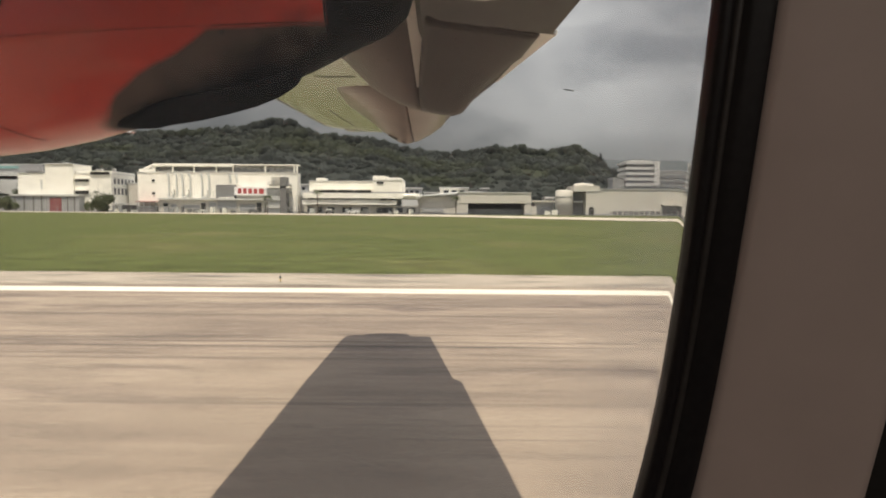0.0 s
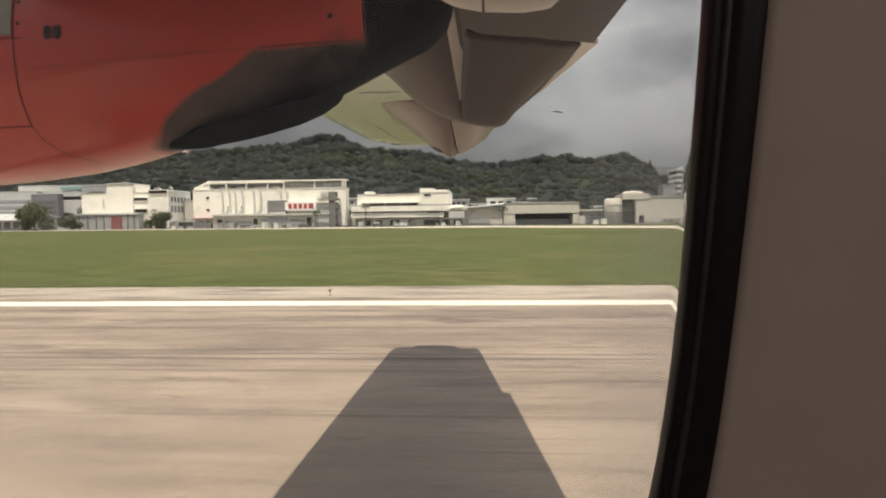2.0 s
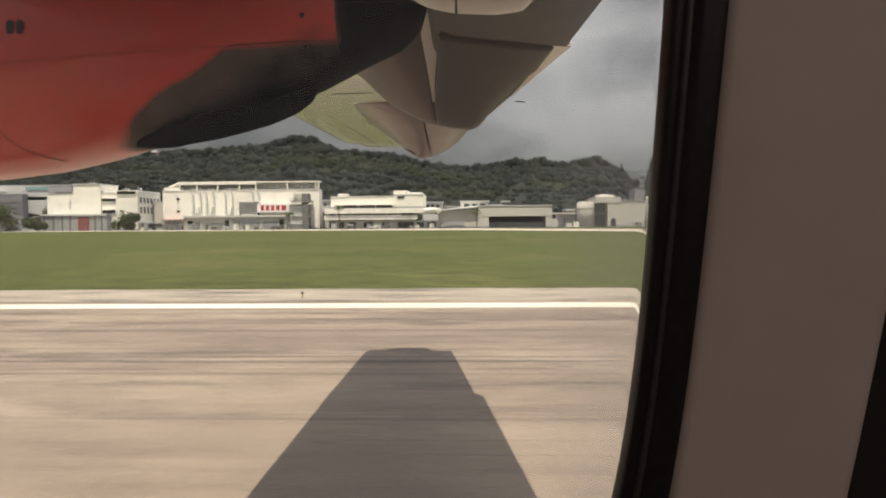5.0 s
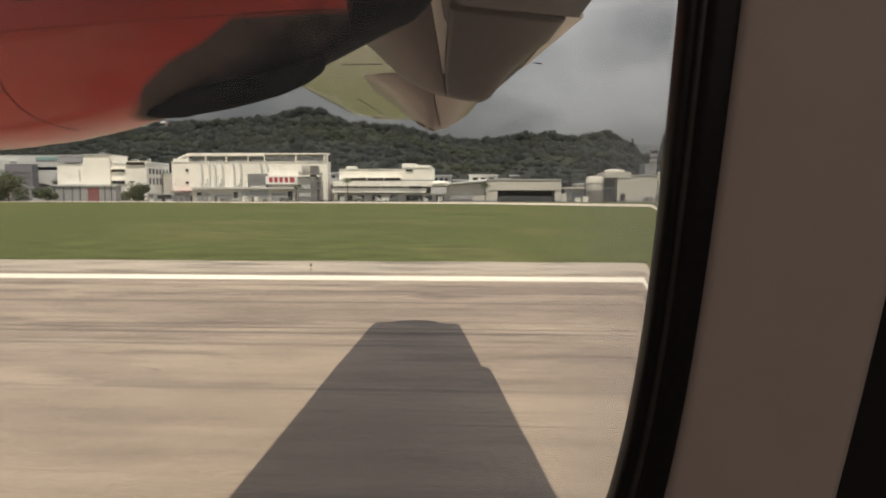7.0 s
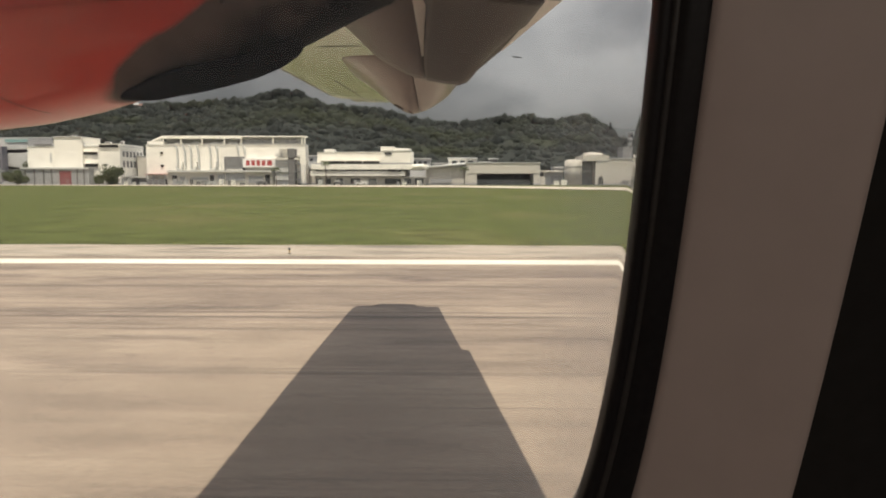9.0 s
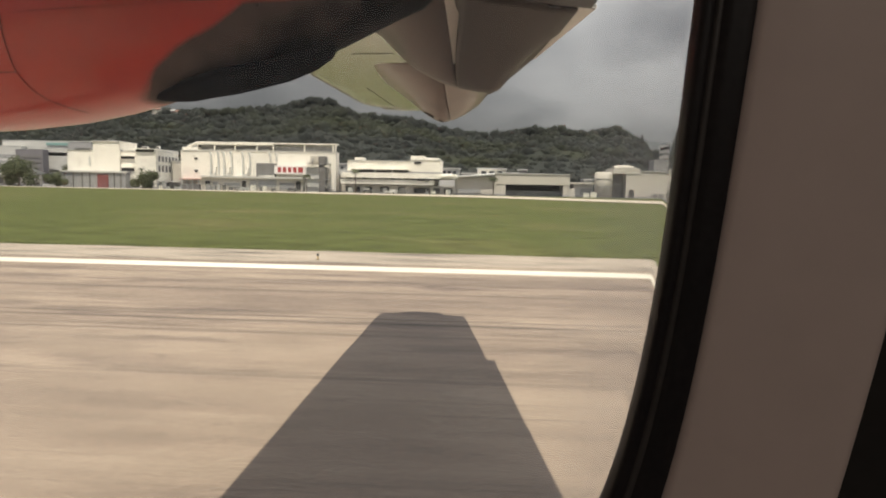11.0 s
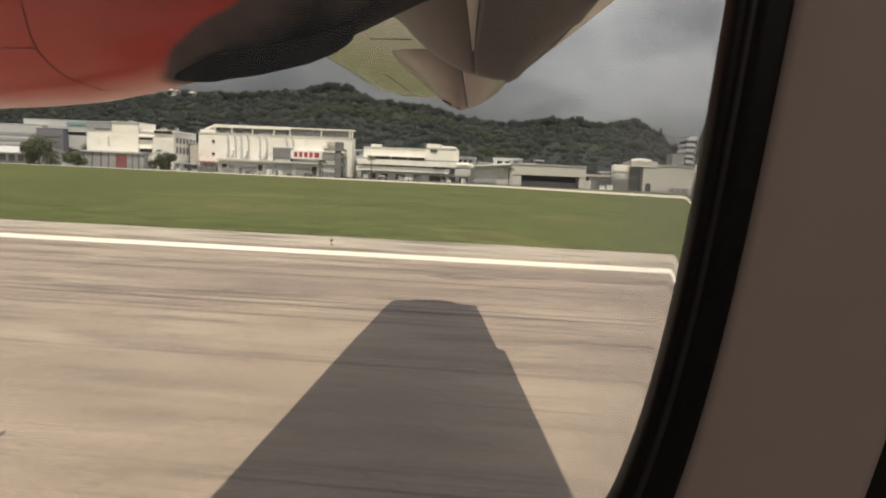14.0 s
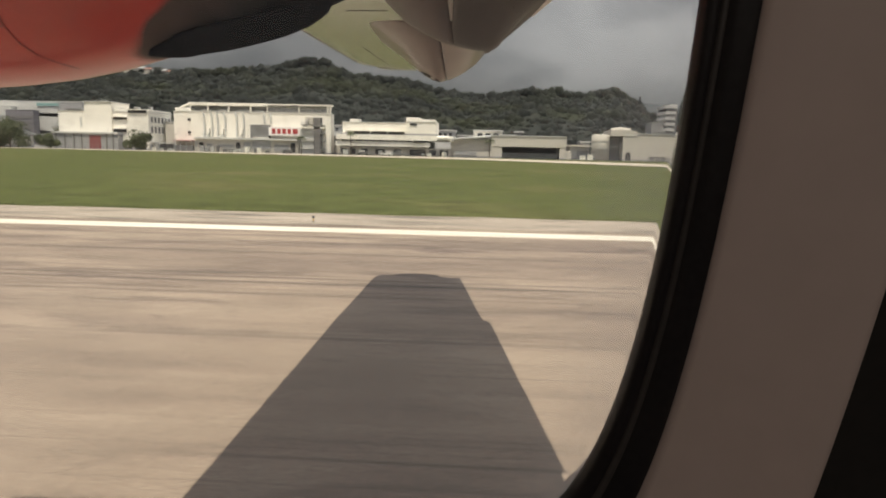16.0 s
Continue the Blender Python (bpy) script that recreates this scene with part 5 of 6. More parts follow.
# Stepped white offices.
b = house("stepped_offices", "white stepped office block with dark ribbon windows", (0, 0, 0))
block(b, (X(628), X(822), D + 2, D + 30, 0, Z(390)), M_CREAM, "ground_floor")
for i, (p0, p1) in enumerate(((630, 640), (646, 655), (664, 676), (690, 706), (722, 735), (750, 778), (784, 796), (803, 818))):
    block(b, (X(p0), X(p1), D + 1.7, D + 2.3, Z(402), Z(393)), M_OPEN if i % 2 else M_GLASS, "opening")
block(b, (X(622), X(786), D - 0.5, D + 28, Z(388), Z(380)), M_WHITE, "balcony_band")
block(b, (X(628), X(780), D + 2.4, D + 28, Z(390), Z(366)), M_GREY, "inner_wall")
block(b, (X(624), X(823), D - 1.2, D + 28, Z(377), Z(368)), M_WHITE, "balcony_band")
for i in range(12):
    block(b, (X(630 + 12.5 * i), X(632 + 12.5 * i), D - 0.4, D + 2.4, Z(380), Z(377)), M_CREAM, "post")
block(b, (X(632), X(745), D + 2, D + 26, Z(368), Z(347)), M_WHITE, "upper_floor")
for i in range(3):
    block(b, (X(652 + 30 * i), X(680 + 30 * i), D + 1.6, D + 2.2, Z(367), Z(362)), M_OPEN, "ribbon_window")
block(b, (X(648), X(744), D + 0.6, D + 2, Z(362), Z(360.5)), M_WHITE, "sunshade")
block(b, (X(644), X(660), D + 3, D + 9, Z(347), Z(341)), M_WHITE, "roof_room")
block(b, (X(744), X(796), D - 0.5, D + 20, Z(368), Z(345)), M_WHITE, "stair_tower")
block(b, (X(744), X(767), D - 0.2, D + 20, Z(345), Z(337)), M_WHITE, "stair_tower")
block(b, (X(768), X(793), D + 1, D + 20, Z(345), Z(340)), M_WHITE, "stair_tower")
block(b, (X(751), X(763), D - 0.8, D, Z(351), Z(347.5)), M_OPEN, "window")
block(b, (X(770), X(778), D + 0.7, D + 1.3, Z(348), Z(345.5)), M_OPEN, "window")
block(b, (X(757), X(778), D - 1.0, D + 3, Z(381), Z(377)), M_OPEN, "opening")
bm = bmesh.new()
tube(bm, [(X(738), D + 6, Z(348)), (X(738), D + 6, Z(333))], [0.14, 0.07], 6)
part("mast", bm, M_STEEL, b)
bm = bmesh.new()
tube(bm, [(X(798), D - 1.2, Z(372.5)), (X(815), D - 1.2, Z(371.5)), (X(822), D - 0.4, Z(373)), (X(824), D + 4, Z(374))], 1.0, 8)
part("rounded_balcony", bm, M_WHITE, b)

# Hangar-like warehouse with a long dark doorway.
b = house("warehouse", "long cream warehouse with a wide dark open doorway", (0, 0, 0))
block(b, (X(822), X(897), D + 4, D + 40, 0, Z(373)), M_CREAM)
bm = bmesh.new()
vs = [bm.verts.new(p) for p in ((X(818), D + 2, Z(372)), (X(898), D + 2, Z(366)), (X(898), D + 40, Z(360)), (X(818), D + 40, Z(368)), (X(818), D + 2, Z(374)), (X(898), D + 2, Z(368)), (X(898), D + 40, Z(362)), (X(818), D + 40, Z(370)))]
for f in ((0, 1, 2, 3), (4, 7, 6, 5), (0, 4, 5, 1), (1, 5, 6, 2), (2, 6, 7, 3), (3, 7, 4, 0)):
    bm.faces.new([vs[i] for i in f])
part("roof", bm, M_ROOF, b, "pale sloping metal roof")
block(b, (X(830), X(868), D + 3.6, D + 4.1, Z(400), Z(394)), M_GREY, "shutter")
block(b, (X(893), X(912), D, D + 30, 0, Z(367)), M_CREAM)
block(b, (X(1012), X(1023), D, D + 30, 0, Z(367)), M_CREAM)
block(b, (X(895), X(1023), D - 0.2, D + 30, Z(384), Z(366)), M_CREAM, "fascia")
block(b, (X(893), X(1024), D - 0.5, D + 30, Z(366), Z(364.5)), M_LGREY, "coping")
block(b, (X(912), X(1012), D + 14, D + 15, 0, Z(384)), M_DGREY, "back_wall")
block(b, (X(913), X(1011), D + 6, D + 6.4, 0, Z(394.5)), M_GREY, "low_screen", "grey-green mesh screen")
for px in (918, 940, 965, 990):
    block(b, (X(px), X(px + 15), D + 9, D + 11, 0, Z(394)), M_DGREY, "crate")
block(b, (X(1023), X(1033), D + 1, D + 12, 0, Z(389)), M_CREAM, "gate_house")

# Silo, round-topped tower and the long wall beyond.
b = house("plant_silo", "pale cylindrical silo beside a tower", (X(1084), D + 4, 0), "silo")
bm = bmesh.new()
tube(bm, [(0, 0, 0), (0, 0, Z(362)), (0, 0, Z(359.5))], [3.8, 3.8, 3.0], 28)
part("shell", bm, M_CREAM, b, smooth=True)
for z in (372, 385):
    bm = bmesh.new()
    tube(bm, [(0, 0, Z(z)), (0, 0, Z(z) + 0.25)], 3.95, 28)
    part("hoop", bm, M_GREY, b)
b = house("process_plant", "cream process building with a tower, arch and long blank wall", (0, 0, 0))
block(b, (X(1033), X(1068), D + 8, D + 20, 0, Z(381)), M_LGREY)
block(b, (X(1022), X(1072), D + 6, D + 20, Z(381), Z(378)), M_CREAM, "roof")
block(b, (X(1046), X(1066), D + 7.7, D + 8.1, Z(400), Z(388)), M_GREY, "shutter")
block(b, (X(1098), X(1143), D, D + 18, Z(362), Z(352)), M_CREAM, "tower_top")
bm = bmesh.new()
tube(bm, [(X(1104), D + 8, Z(352)), (X(1120), D + 8, Z(350)), (X(1138), D + 8, Z(352))], 1.1, 8)
part("tower_dome", bm, M_CREAM, b)
block(b, (X(1120), X(1143), D, D + 18, 0, Z(362)), M_CREAM, "tower")
block(b, (X(1098), X(1120), D + 7, D + 18, 0, Z(362)), M_GREY, "recess")
block(b, (X(1100), X(1119), D + 2, D + 7, Z(381), Z(379)), M_LGREY, "platform")
bm = bmesh.new()
pts = [(X(1125), Z(403)), (X(1125), Z(394))] + [(X(1129.5 - 4.5 * math.cos(a)), Z(394 + -5 * math.sin(a))) for a in (math.pi * k / 8 for k in range(1, 8))] + [(X(1134), Z(394)), (X(1134), Z(403))]
lo_v, hi_v = [bm.verts.new((x, D - 0.15, z)) for x, z in pts], [bm.verts.new((x, D + 0.1, z)) for x, z in pts]
bm.faces.new(lo_v)
loft(bm, [lo_v, hi_v])
part("arch_door", bm, M_OPEN, b)
block(b, (X(1143), X(1330), D + 1.5, D + 40, 0, Z(358)), M_CREAM)
block(b, (X(1142), X(1331), D + 1.2, D + 40, Z(358), Z(356.8)), M_LGREY, "coping")
# Dark panels paint the shaded strip and bay along the wall foot.
block(b, (X(1165), X(1253), D + 1.2, D + 1.7, Z(402), Z(396)), M_DGREY, "ribbon_window")
block(b, (X(1256), X(1330), D + 1.2, D + 1.7, Z(401), Z(386)), M_DGREY, "loading_bay", "loading bay, its shade painted as a dark panel")
block(b, (X(1254), X(1331), D - 1.5, D + 1.5, Z(386), Z(384.5)), M_CREAM, "canopy")
for i in range(17):
    block(b, (X(1166 + 9.6 * i), X(1167.6 + 9.6 * i), D + 0.9, D + 1.2, 0, Z(396)), M_CREAM, "post")
for px in (1180, 1222, 1264, 1306):
    block(b, (X(px), X(px + 0.7), D + 1.42, D + 1.55, Z(395), Z(359)), M_LGREY, "panel_joint")

# The banded office tower far behind.
F = 520.0
XF = lambda px: across(px) * F
ZF = lambda py: 2.42 + (394 - py) * F / 1180
b = house("office_tower", "distant grey office tower with dark window bands", (0, 0, 0))
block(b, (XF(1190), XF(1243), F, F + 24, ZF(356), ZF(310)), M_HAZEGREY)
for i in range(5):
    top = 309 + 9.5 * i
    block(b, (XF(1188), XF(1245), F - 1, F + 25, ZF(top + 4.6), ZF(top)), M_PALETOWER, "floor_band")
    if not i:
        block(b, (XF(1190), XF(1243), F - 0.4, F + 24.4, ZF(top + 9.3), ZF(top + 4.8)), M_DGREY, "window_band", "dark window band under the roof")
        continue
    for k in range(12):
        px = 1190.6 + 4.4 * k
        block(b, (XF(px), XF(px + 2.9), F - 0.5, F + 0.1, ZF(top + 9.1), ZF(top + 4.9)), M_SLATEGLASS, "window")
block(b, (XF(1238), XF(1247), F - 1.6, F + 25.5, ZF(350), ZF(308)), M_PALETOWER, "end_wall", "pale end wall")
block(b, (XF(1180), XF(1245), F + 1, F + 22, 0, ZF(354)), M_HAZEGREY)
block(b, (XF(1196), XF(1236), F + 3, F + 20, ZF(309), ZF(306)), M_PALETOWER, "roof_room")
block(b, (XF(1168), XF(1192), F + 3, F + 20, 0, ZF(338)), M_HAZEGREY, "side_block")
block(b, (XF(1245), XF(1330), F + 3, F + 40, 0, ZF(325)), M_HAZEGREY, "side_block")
for i in range(4):
    block(b, (XF(1249), XF(1328), F + 2.6, F + 3.2, ZF(337 + 9 * i), ZF(333 + 9 * i)), M_SLATEGLASS, "window_band")

# Grey laboratory blocks with a teal sign, set back.
G = 600.0
XG = lambda px: across(px) * G
ZG = lambda py: 2.42 + (394 - py) * G / 1180
b = house("grey_laboratory", "pale grey stepped block with a teal sign band", (0, 0, 0))
block(b, (XG(36), XG(188), G, G + 40, 0, ZG(321)), M_LGREY)
block(b, (XG(150), XG(190), G - 1, G + 40, 0, ZG(322)), M_GREY)
block(b, (XG(112), XG(150), G - 0.8, G, ZG(329), ZG(324)), M_TEAL, "sign_band")
block(b, (XG(-50), XG(78), G - 8, G, 0, ZG(332)), M_LGREY, "front_block")
for i in range(3):
    block(b, (XG(-50), XG(72), G - 8.4, G - 7.9, ZG(352 + 11 * i), ZG(347 + 11 * i)), M_GREY, "window_band")
block(b, (XG(76), XG(122), G - 14, G - 6, 0, ZG(338)), M_PURPLEGREY, "front_block")
for i in range(4):
    block(b, (XG(88), XG(120), G - 14.4, G - 13.9, ZG(353 + 9 * i), ZG(349 + 9 * i)), M_DGREY, "window_band")
b = house("long_shed", "long low shed with a bright metal roof", (0, 0, 0))
bm = bmesh.new()
S = 300.0
XS = lambda px: across(px) * S
ZS = lambda py: 2.42 + (394 - py) * S / 1180
sec = [(S - 6, ZS(384)), (S, ZS(376)), (S + 8, ZS(372)), (S + 16, ZS(378)), (S + 16, ZS(380)), (S, ZS(378)), (S - 6, ZS(386))]
ra, rb = [bm.verts.new((XS(-70), y, z)) for y, z in sec], [bm.verts.new((XS(70), y, z)) for y, z in sec]
loft(bm, [ra, rb])
bm.faces.new(ra)
bm.faces.new(rb)
part("roof", bm, M_ROOF, b)
block(b, (XS(-68), XS(68), S - 4, S + 14, 0, ZS(383)), M_CREAM)
for i in range(8):
    block(b, (XS(-60 + 16 * i), XS(-50 + 16 * i), S - 4.3, S - 3.8, Z(400), ZS(388)), M_DGREY, "opening")
b = house("blue_roof_shed", "low shed with a blue metal roof", (0, 0, 0))
block(b, (XS(-190), XS(-80), S - 4, S + 14, 0, ZS(382)), M_CREAM)
block(b, (XS(-194), XS(-76), S - 6, S + 16, ZS(382), ZS(376)), M_BLUE, "roof")
# Loose rooftops that show between the larger ones.
for p0, p1, top, y, mt, nm in ((862, 912, 356, 330, M_WHITE, "white_roof_house"), (795, 830, 357, 345, M_LGREY, "grey_roof_house"), (600, 632, 352, 332, M_LGREY, "grey_annex"), (606, 640, 372, 300, M_CREAM, "cream_annex"), (1048, 1062, 372, 312, M_LGREY, "grey_hut"), (905, 935, 363, 340, M_LGREY, "grey_roof_house"), (835, 862, 365, 342, M_GREY, "grey_roof_house"), (935, 948, 357, 346, M_DGREY, "grey_tank_house")):
    k = y / 1180
    b = house(nm, "small flat-roofed building between the factories", (0, 0, 0))
    ztop = 2.42 + (394 - top) * k
    block(b, (across(p0) * y, across(p1) * y, y, y + 10, 0, ztop - 0.6), mt)
    block(b, (across(p0) * y - 0.5, across(p1) * y + 0.5, y - 0.8, y + 10.5, ztop - 0.6, ztop), M_LGREY, "roof")
    window_row(b, across(p0) * y + 1.1, across(p1) * y - 1.1, ztop - 3.0, ztop - 1.6, 3, y, 0.4)

tree((across(279) * (D - 8), D - 8, 0), 12.0, 9.4, 1)
tree((across(62) * (D - 14), D - 14, 0), 17, 13.5, 2, "broad spreading tree before the grey blocks")
tree((across(127) * (D - 12), D - 12, 0), 9, 7.0, 3, "low dark shrub-like tree by the sheds")
tree((across(-60) * (D - 14), D - 14, 0), 14, 11, 4)
tree((across(155) * (D + 30), D + 30, 0), 12, 15, 14)
palm((across(890) * (D - 6), D - 6, 0), 7.4, 5)
palm((across(648) * (D - 6), D - 6, 0), 9.8, 6)
palm((across(562) * (D - 8), D - 8, 0), 7.0, 7)

# Fence along the perimeter road.
fence = thing("perimeter_fence", "thin grey chain-link perimeter fence on posts", "fence")
for i in range(60):
    x = -220 + 6.2 * i
    part("post", boxes((x, x + 0.09, D - 10.05, D - 9.96, 0, 2.3)), M_STEEL, fence)
for z in (0.3, 1.2, 2.2):
    part("wire", boxes((-220, 146, D - 10.02, D - 9.99, z, z + 0.05)), M_STEEL, fence)

# Vehicles and yard clutter along the foot of the factories.
def van(at, length, height, paint, label):
    v = thing("parked_van", label, "van", group="vans in the factory yards", at=at)
    bm = bmesh.new()
    prof = [(0, 0.35), (length, 0.35), (length, 0.6 * height), (length * 0.93, height), (length * 0.22, height), (length * 0.08, 0.62 * height), (0, 0.55 * height)]
    ra, rb = ([bm.verts.new((x, y, z)) for x, z in prof] for y in (0, 1.8))
    loft(bm, [ra, rb])
    bm.faces.new(ra)
    bm.faces.new(rb)
    part("body", bm, paint, v)
    part("side_window", boxes((length * 0.2, length * 0.45, -0.02, 1.82, 0.62 * height, 0.92 * height)), M_GLASS, v)
    for x in (0.2, 0.8):
        bm = bmesh.new()
        tube(bm, [(length * x, -0.05, 0.34), (length * x, 0.2, 0.34)], 0.34, 12)
        part("wheel", bm, M_RUBBER, v)


for px, ln, h, paint, label in ((438, 4.3, 1.5, M_LGREY, "grey car parked in the factory yard"), (528, 4.4, 1.6, M_DGREY, "dark car parked by the sign"), (660, 4.3, 1.5, M_DGREY, "dark car parked before the offices"), (700, 4.5, 1.6, M_SIGNWHITE, "white car parked before the offices")):
    van((across(px) * (D - 7.5), D - 7.5, -0.01), ln, h, paint, label)
rc = random.Random(8)
for i in range(34):
    px = rc.choice((rc.uniform(385, 560), rc.uniform(630, 815), rc.uniform(300, 345), rc.uniform(1025, 1070)))
    w, h = rc.uniform(0.8, 2.6), rc.uniform(0.8, 2.8)
    c = thing("yard_crate", "stacked pale crate or cabinet in the factory yard", "crate", group="crates in the yards", at=(X(px), D - 5.6 - rc.uniform(0, 1.2), -0.01))
    part("case", boxes((0, w, 0, 1.0, 0, h), bevel=0.05), rc.choice((M_LGREY, M_WHITE, M_GREY, M_DGREY)), c)
    part("lid", boxes((-0.08, w + 0.08, -0.08, 1.08, h, h + 0.12)), M_LGREY, c)
for px, h in ((470, 9), (612, 8), (345, 7), (772, 8.5), (1024, 8)):
    c = thing("lamp_post", "thin grey lamp post in the yard", "lamp post", group="yard lamp posts", at=(across(px) * (D - 8), D - 8, -0.01))
    bm = bmesh.new()
    tube(bm, [(0, 0, 0), (0, 0, h), (0.4, 0, h + 0.3), (1.4, 0, h + 0.35)], [0.11, 0.07, 0.06, 0.05], 8)
    part("post", bm, M_STEEL, c)
    part("lamp_head", boxes((1.2, 1.9, -0.15, 0.15, h + 0.25, h + 0.4), bevel=0.03), M_LGREY, c)

# ---- the wooded hills ----
RIDGE = [(-1.9, 0.03), (-1.4, 0.055), (-1.1, 0.06), (-0.9, 0.07), (-0.74, 0.085), (-0.60, 0.102), (-0.51, 0.116), (-0.45, 0.110), (-0.38, 0.112), (-0.335, 0.115), (-0.30, 0.120), (-0.255, 0.131), (-0.225, 0.126), (-0.195, 0.112), (-0.15, 0.106), (-0.11, 0.101), (-0.06, 0.090), (-0.02, 0.083),
         (0.03, 0.083), (0.07, 0.092), (0.11, 0.092), (0.15, 0.086), (0.185, 0.093), (0.21, 0.084), (0.245, 0.058), (0.28, 0.03), (0.35, 0.012), (0.5, 0.004)]
RIDGE = [(across(876 + 1180 * q), h) for q, h in RIDGE]
H = 1250.0


def hill_height(q, s):
    """Height at a bearing q = x / y and a depth s from foot 0 to ridge 1."""
    top, = lerp_table(RIDGE, q)
    return max(0.0, (top * H - 9) * (0.10 + 0.9 * max(0.0, s)) * (1 + 0.12 * noise.noise(Vector((q * 9, s * 2.2, 0.3))) * (1 - max(0, s))))


bm = bmesh.new()
rows = []
for i in range(121):
    q = -1.9 + 2.5 * i / 120
    col = []
    for j in range(9):
        s = j / 8
        y = 640 + (H - 640) * s
        z = hill_height(q, s) if j else -1
        col.append(bm.verts.new((q * y, y, z)))
    col.append(bm.verts.new((q * (H + 300), H + 300, 0)))
    rows.append(col)
for a, b2 in zip(rows, rows[1:]):
    for j in range(9):
        bm.faces.new((a[j], b2[j], b2[j + 1], a[j + 1]))
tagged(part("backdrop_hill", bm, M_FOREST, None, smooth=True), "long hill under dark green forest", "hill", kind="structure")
# A further ridge shows behind the office tower.
bm = bmesh.new()
rows = []
for i in range(61):
    px = 1060 + 520 * i / 60
    up = 91 + 5 * noise.noise(Vector((px * 0.018, 0.7, 0))) + 2 * noise.noise(Vector((px * 0.09, 2.1, 0))) - 0.03 * abs(px - 1230)
    top = up * 2600 / 1180
    rows.append([bm.verts.new((across(px) * y, y, z)) for y, z in ((2200, -1), (2400, top * 0.62), (2600, top), (3000, -1))])
for a, b2 in zip(rows, rows[1:]):
    for j in range(3):
        bm.faces.new((a[j], b2[j], b2[j + 1], a[j + 1]))
tagged(part("backdrop_far_hill", bm, M_FARHILL, None, smooth=True), "far hill with haze painted into its grey-green", "hill", kind="structure")
# Tree crowns: lumpy domes in a few shapes, with a ragged fringe of leaf sprays on the skyline.
rs = np.random.RandomState(3)
shapes = []
for k in range(8):
    bm = bmesh.new()
    bmesh.ops.create_icosphere(bm, subdivisions=2, radius=1.0)
    for v in bm.verts:
        g = noise.noise(v.co * 1.9 + Vector((7.3 * k, 0, 0))) * 0.42 + noise.noise(v.co * 3.7 + Vector((0, 5.1 * k, 0))) * 0.30
        v.co *= 1 + g
    bmesh.ops.delete(bm, geom=[v for v in bm.verts if v.co.z < -0.45], context="VERTS")
    bmesh.ops.triangulate(bm, faces=bm.faces)
    bm.verts.index_update()
    shapes.append((np.array([v.co for v in bm.verts]), np.array([[v.index for v in f.verts] for f in bm.faces])))
    bm.free()
all_verts, all_faces, total = [], [], 0
for k in range(5200):
    q = rs.uniform(-1.0, 0.31)
    on_ridge = k % 3 == 0
    s = 1.0 if on_ridge else rs.uniform(0.0, 1.0) ** 0.8
    y = 640 + (H - 640) * s
    z = hill_height(q, s)
    if z < 2:
        continue
    rad = (3.8 + 10.5 * rs.uniform() ** 2.2) * (0.62 + 0.38 * s) * (0.8 if on_ridge else 1.0)
    pts, tri = shapes[rs.randint(0, 4) if on_ridge else rs.randint(4, 8)]
    a = rs.uniform(0, 6.28)
    turned = np.stack([pts[:, 0] * math.cos(a) - pts[:, 1] * math.sin(a), pts[:, 0] * math.sin(a) + pts[:, 1] * math.cos(a), pts[:, 2]], axis=1)
    turned = turned * np.array([rad, rad, rad * rs.uniform(0.75, 1.2)]) + np.array([q * y, y + rs.uniform(-8, 8), z + rad * (rs.uniform(0.0, 0.6) if on_ridge else rs.uniform(-0.75, 0.05))])
    all_verts.append(turned)
    all_faces.append(tri + total)
    total += len(pts)
    n = 130
    chosen = rs.randint(0, len(pts), n)
    way = turned[chosen] - turned.mean(axis=0)
    way = way / np.linalg.norm(way, axis=1)[:, None]
    pick = turned[chosen] + way * rad * rs.uniform(-0.05, 0.20, (n, 1))
    face = way + rs.normal(size=(n, 3)) * 0.7 + np.array([0, -0.3, 0.5])
    face /= np.linalg.norm(face, axis=1)[:, None]
    u = np.cross(face, rs.normal(size=(n, 3)))
    u /= np.linalg.norm(u, axis=1)[:, None]
    v = np.cross(face, u)
    size = (0.105 * rad + 0.35) * rs.uniform(0.5, 1.3, (n, 1))
    all_verts.append(np.stack([pick + u * size, pick + v * size * 0.9, pick - u * size * 0.8 - v * size * 0.6], axis=1).reshape(-1, 3))
    all_faces.append(np.arange(3 * n).reshape(-1, 3) + total)
    total += 3 * n
allv, allf = np.concatenate(all_verts), np.concatenate(all_faces)
me = bpy.data.meshes.new("forest")
me.vertices.add(len(allv))
me.vertices.foreach_set("co", allv.astype(np.float32).ravel())
me.loops.add(len(allf) * 3)
me.loops.foreach_set("vertex_index", allf.astype(np.int32).ravel())
me.polygons.add(len(allf))
me.polygons.foreach_set("loop_start", np.arange(0, len(allf) * 3, 3, dtype=np.int32))
me.polygons.foreach_set("use_smooth", np.ones(len(allf), dtype=bool))
me.update(calc_edges=True)
me.validate()
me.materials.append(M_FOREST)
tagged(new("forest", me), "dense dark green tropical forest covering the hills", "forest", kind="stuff")


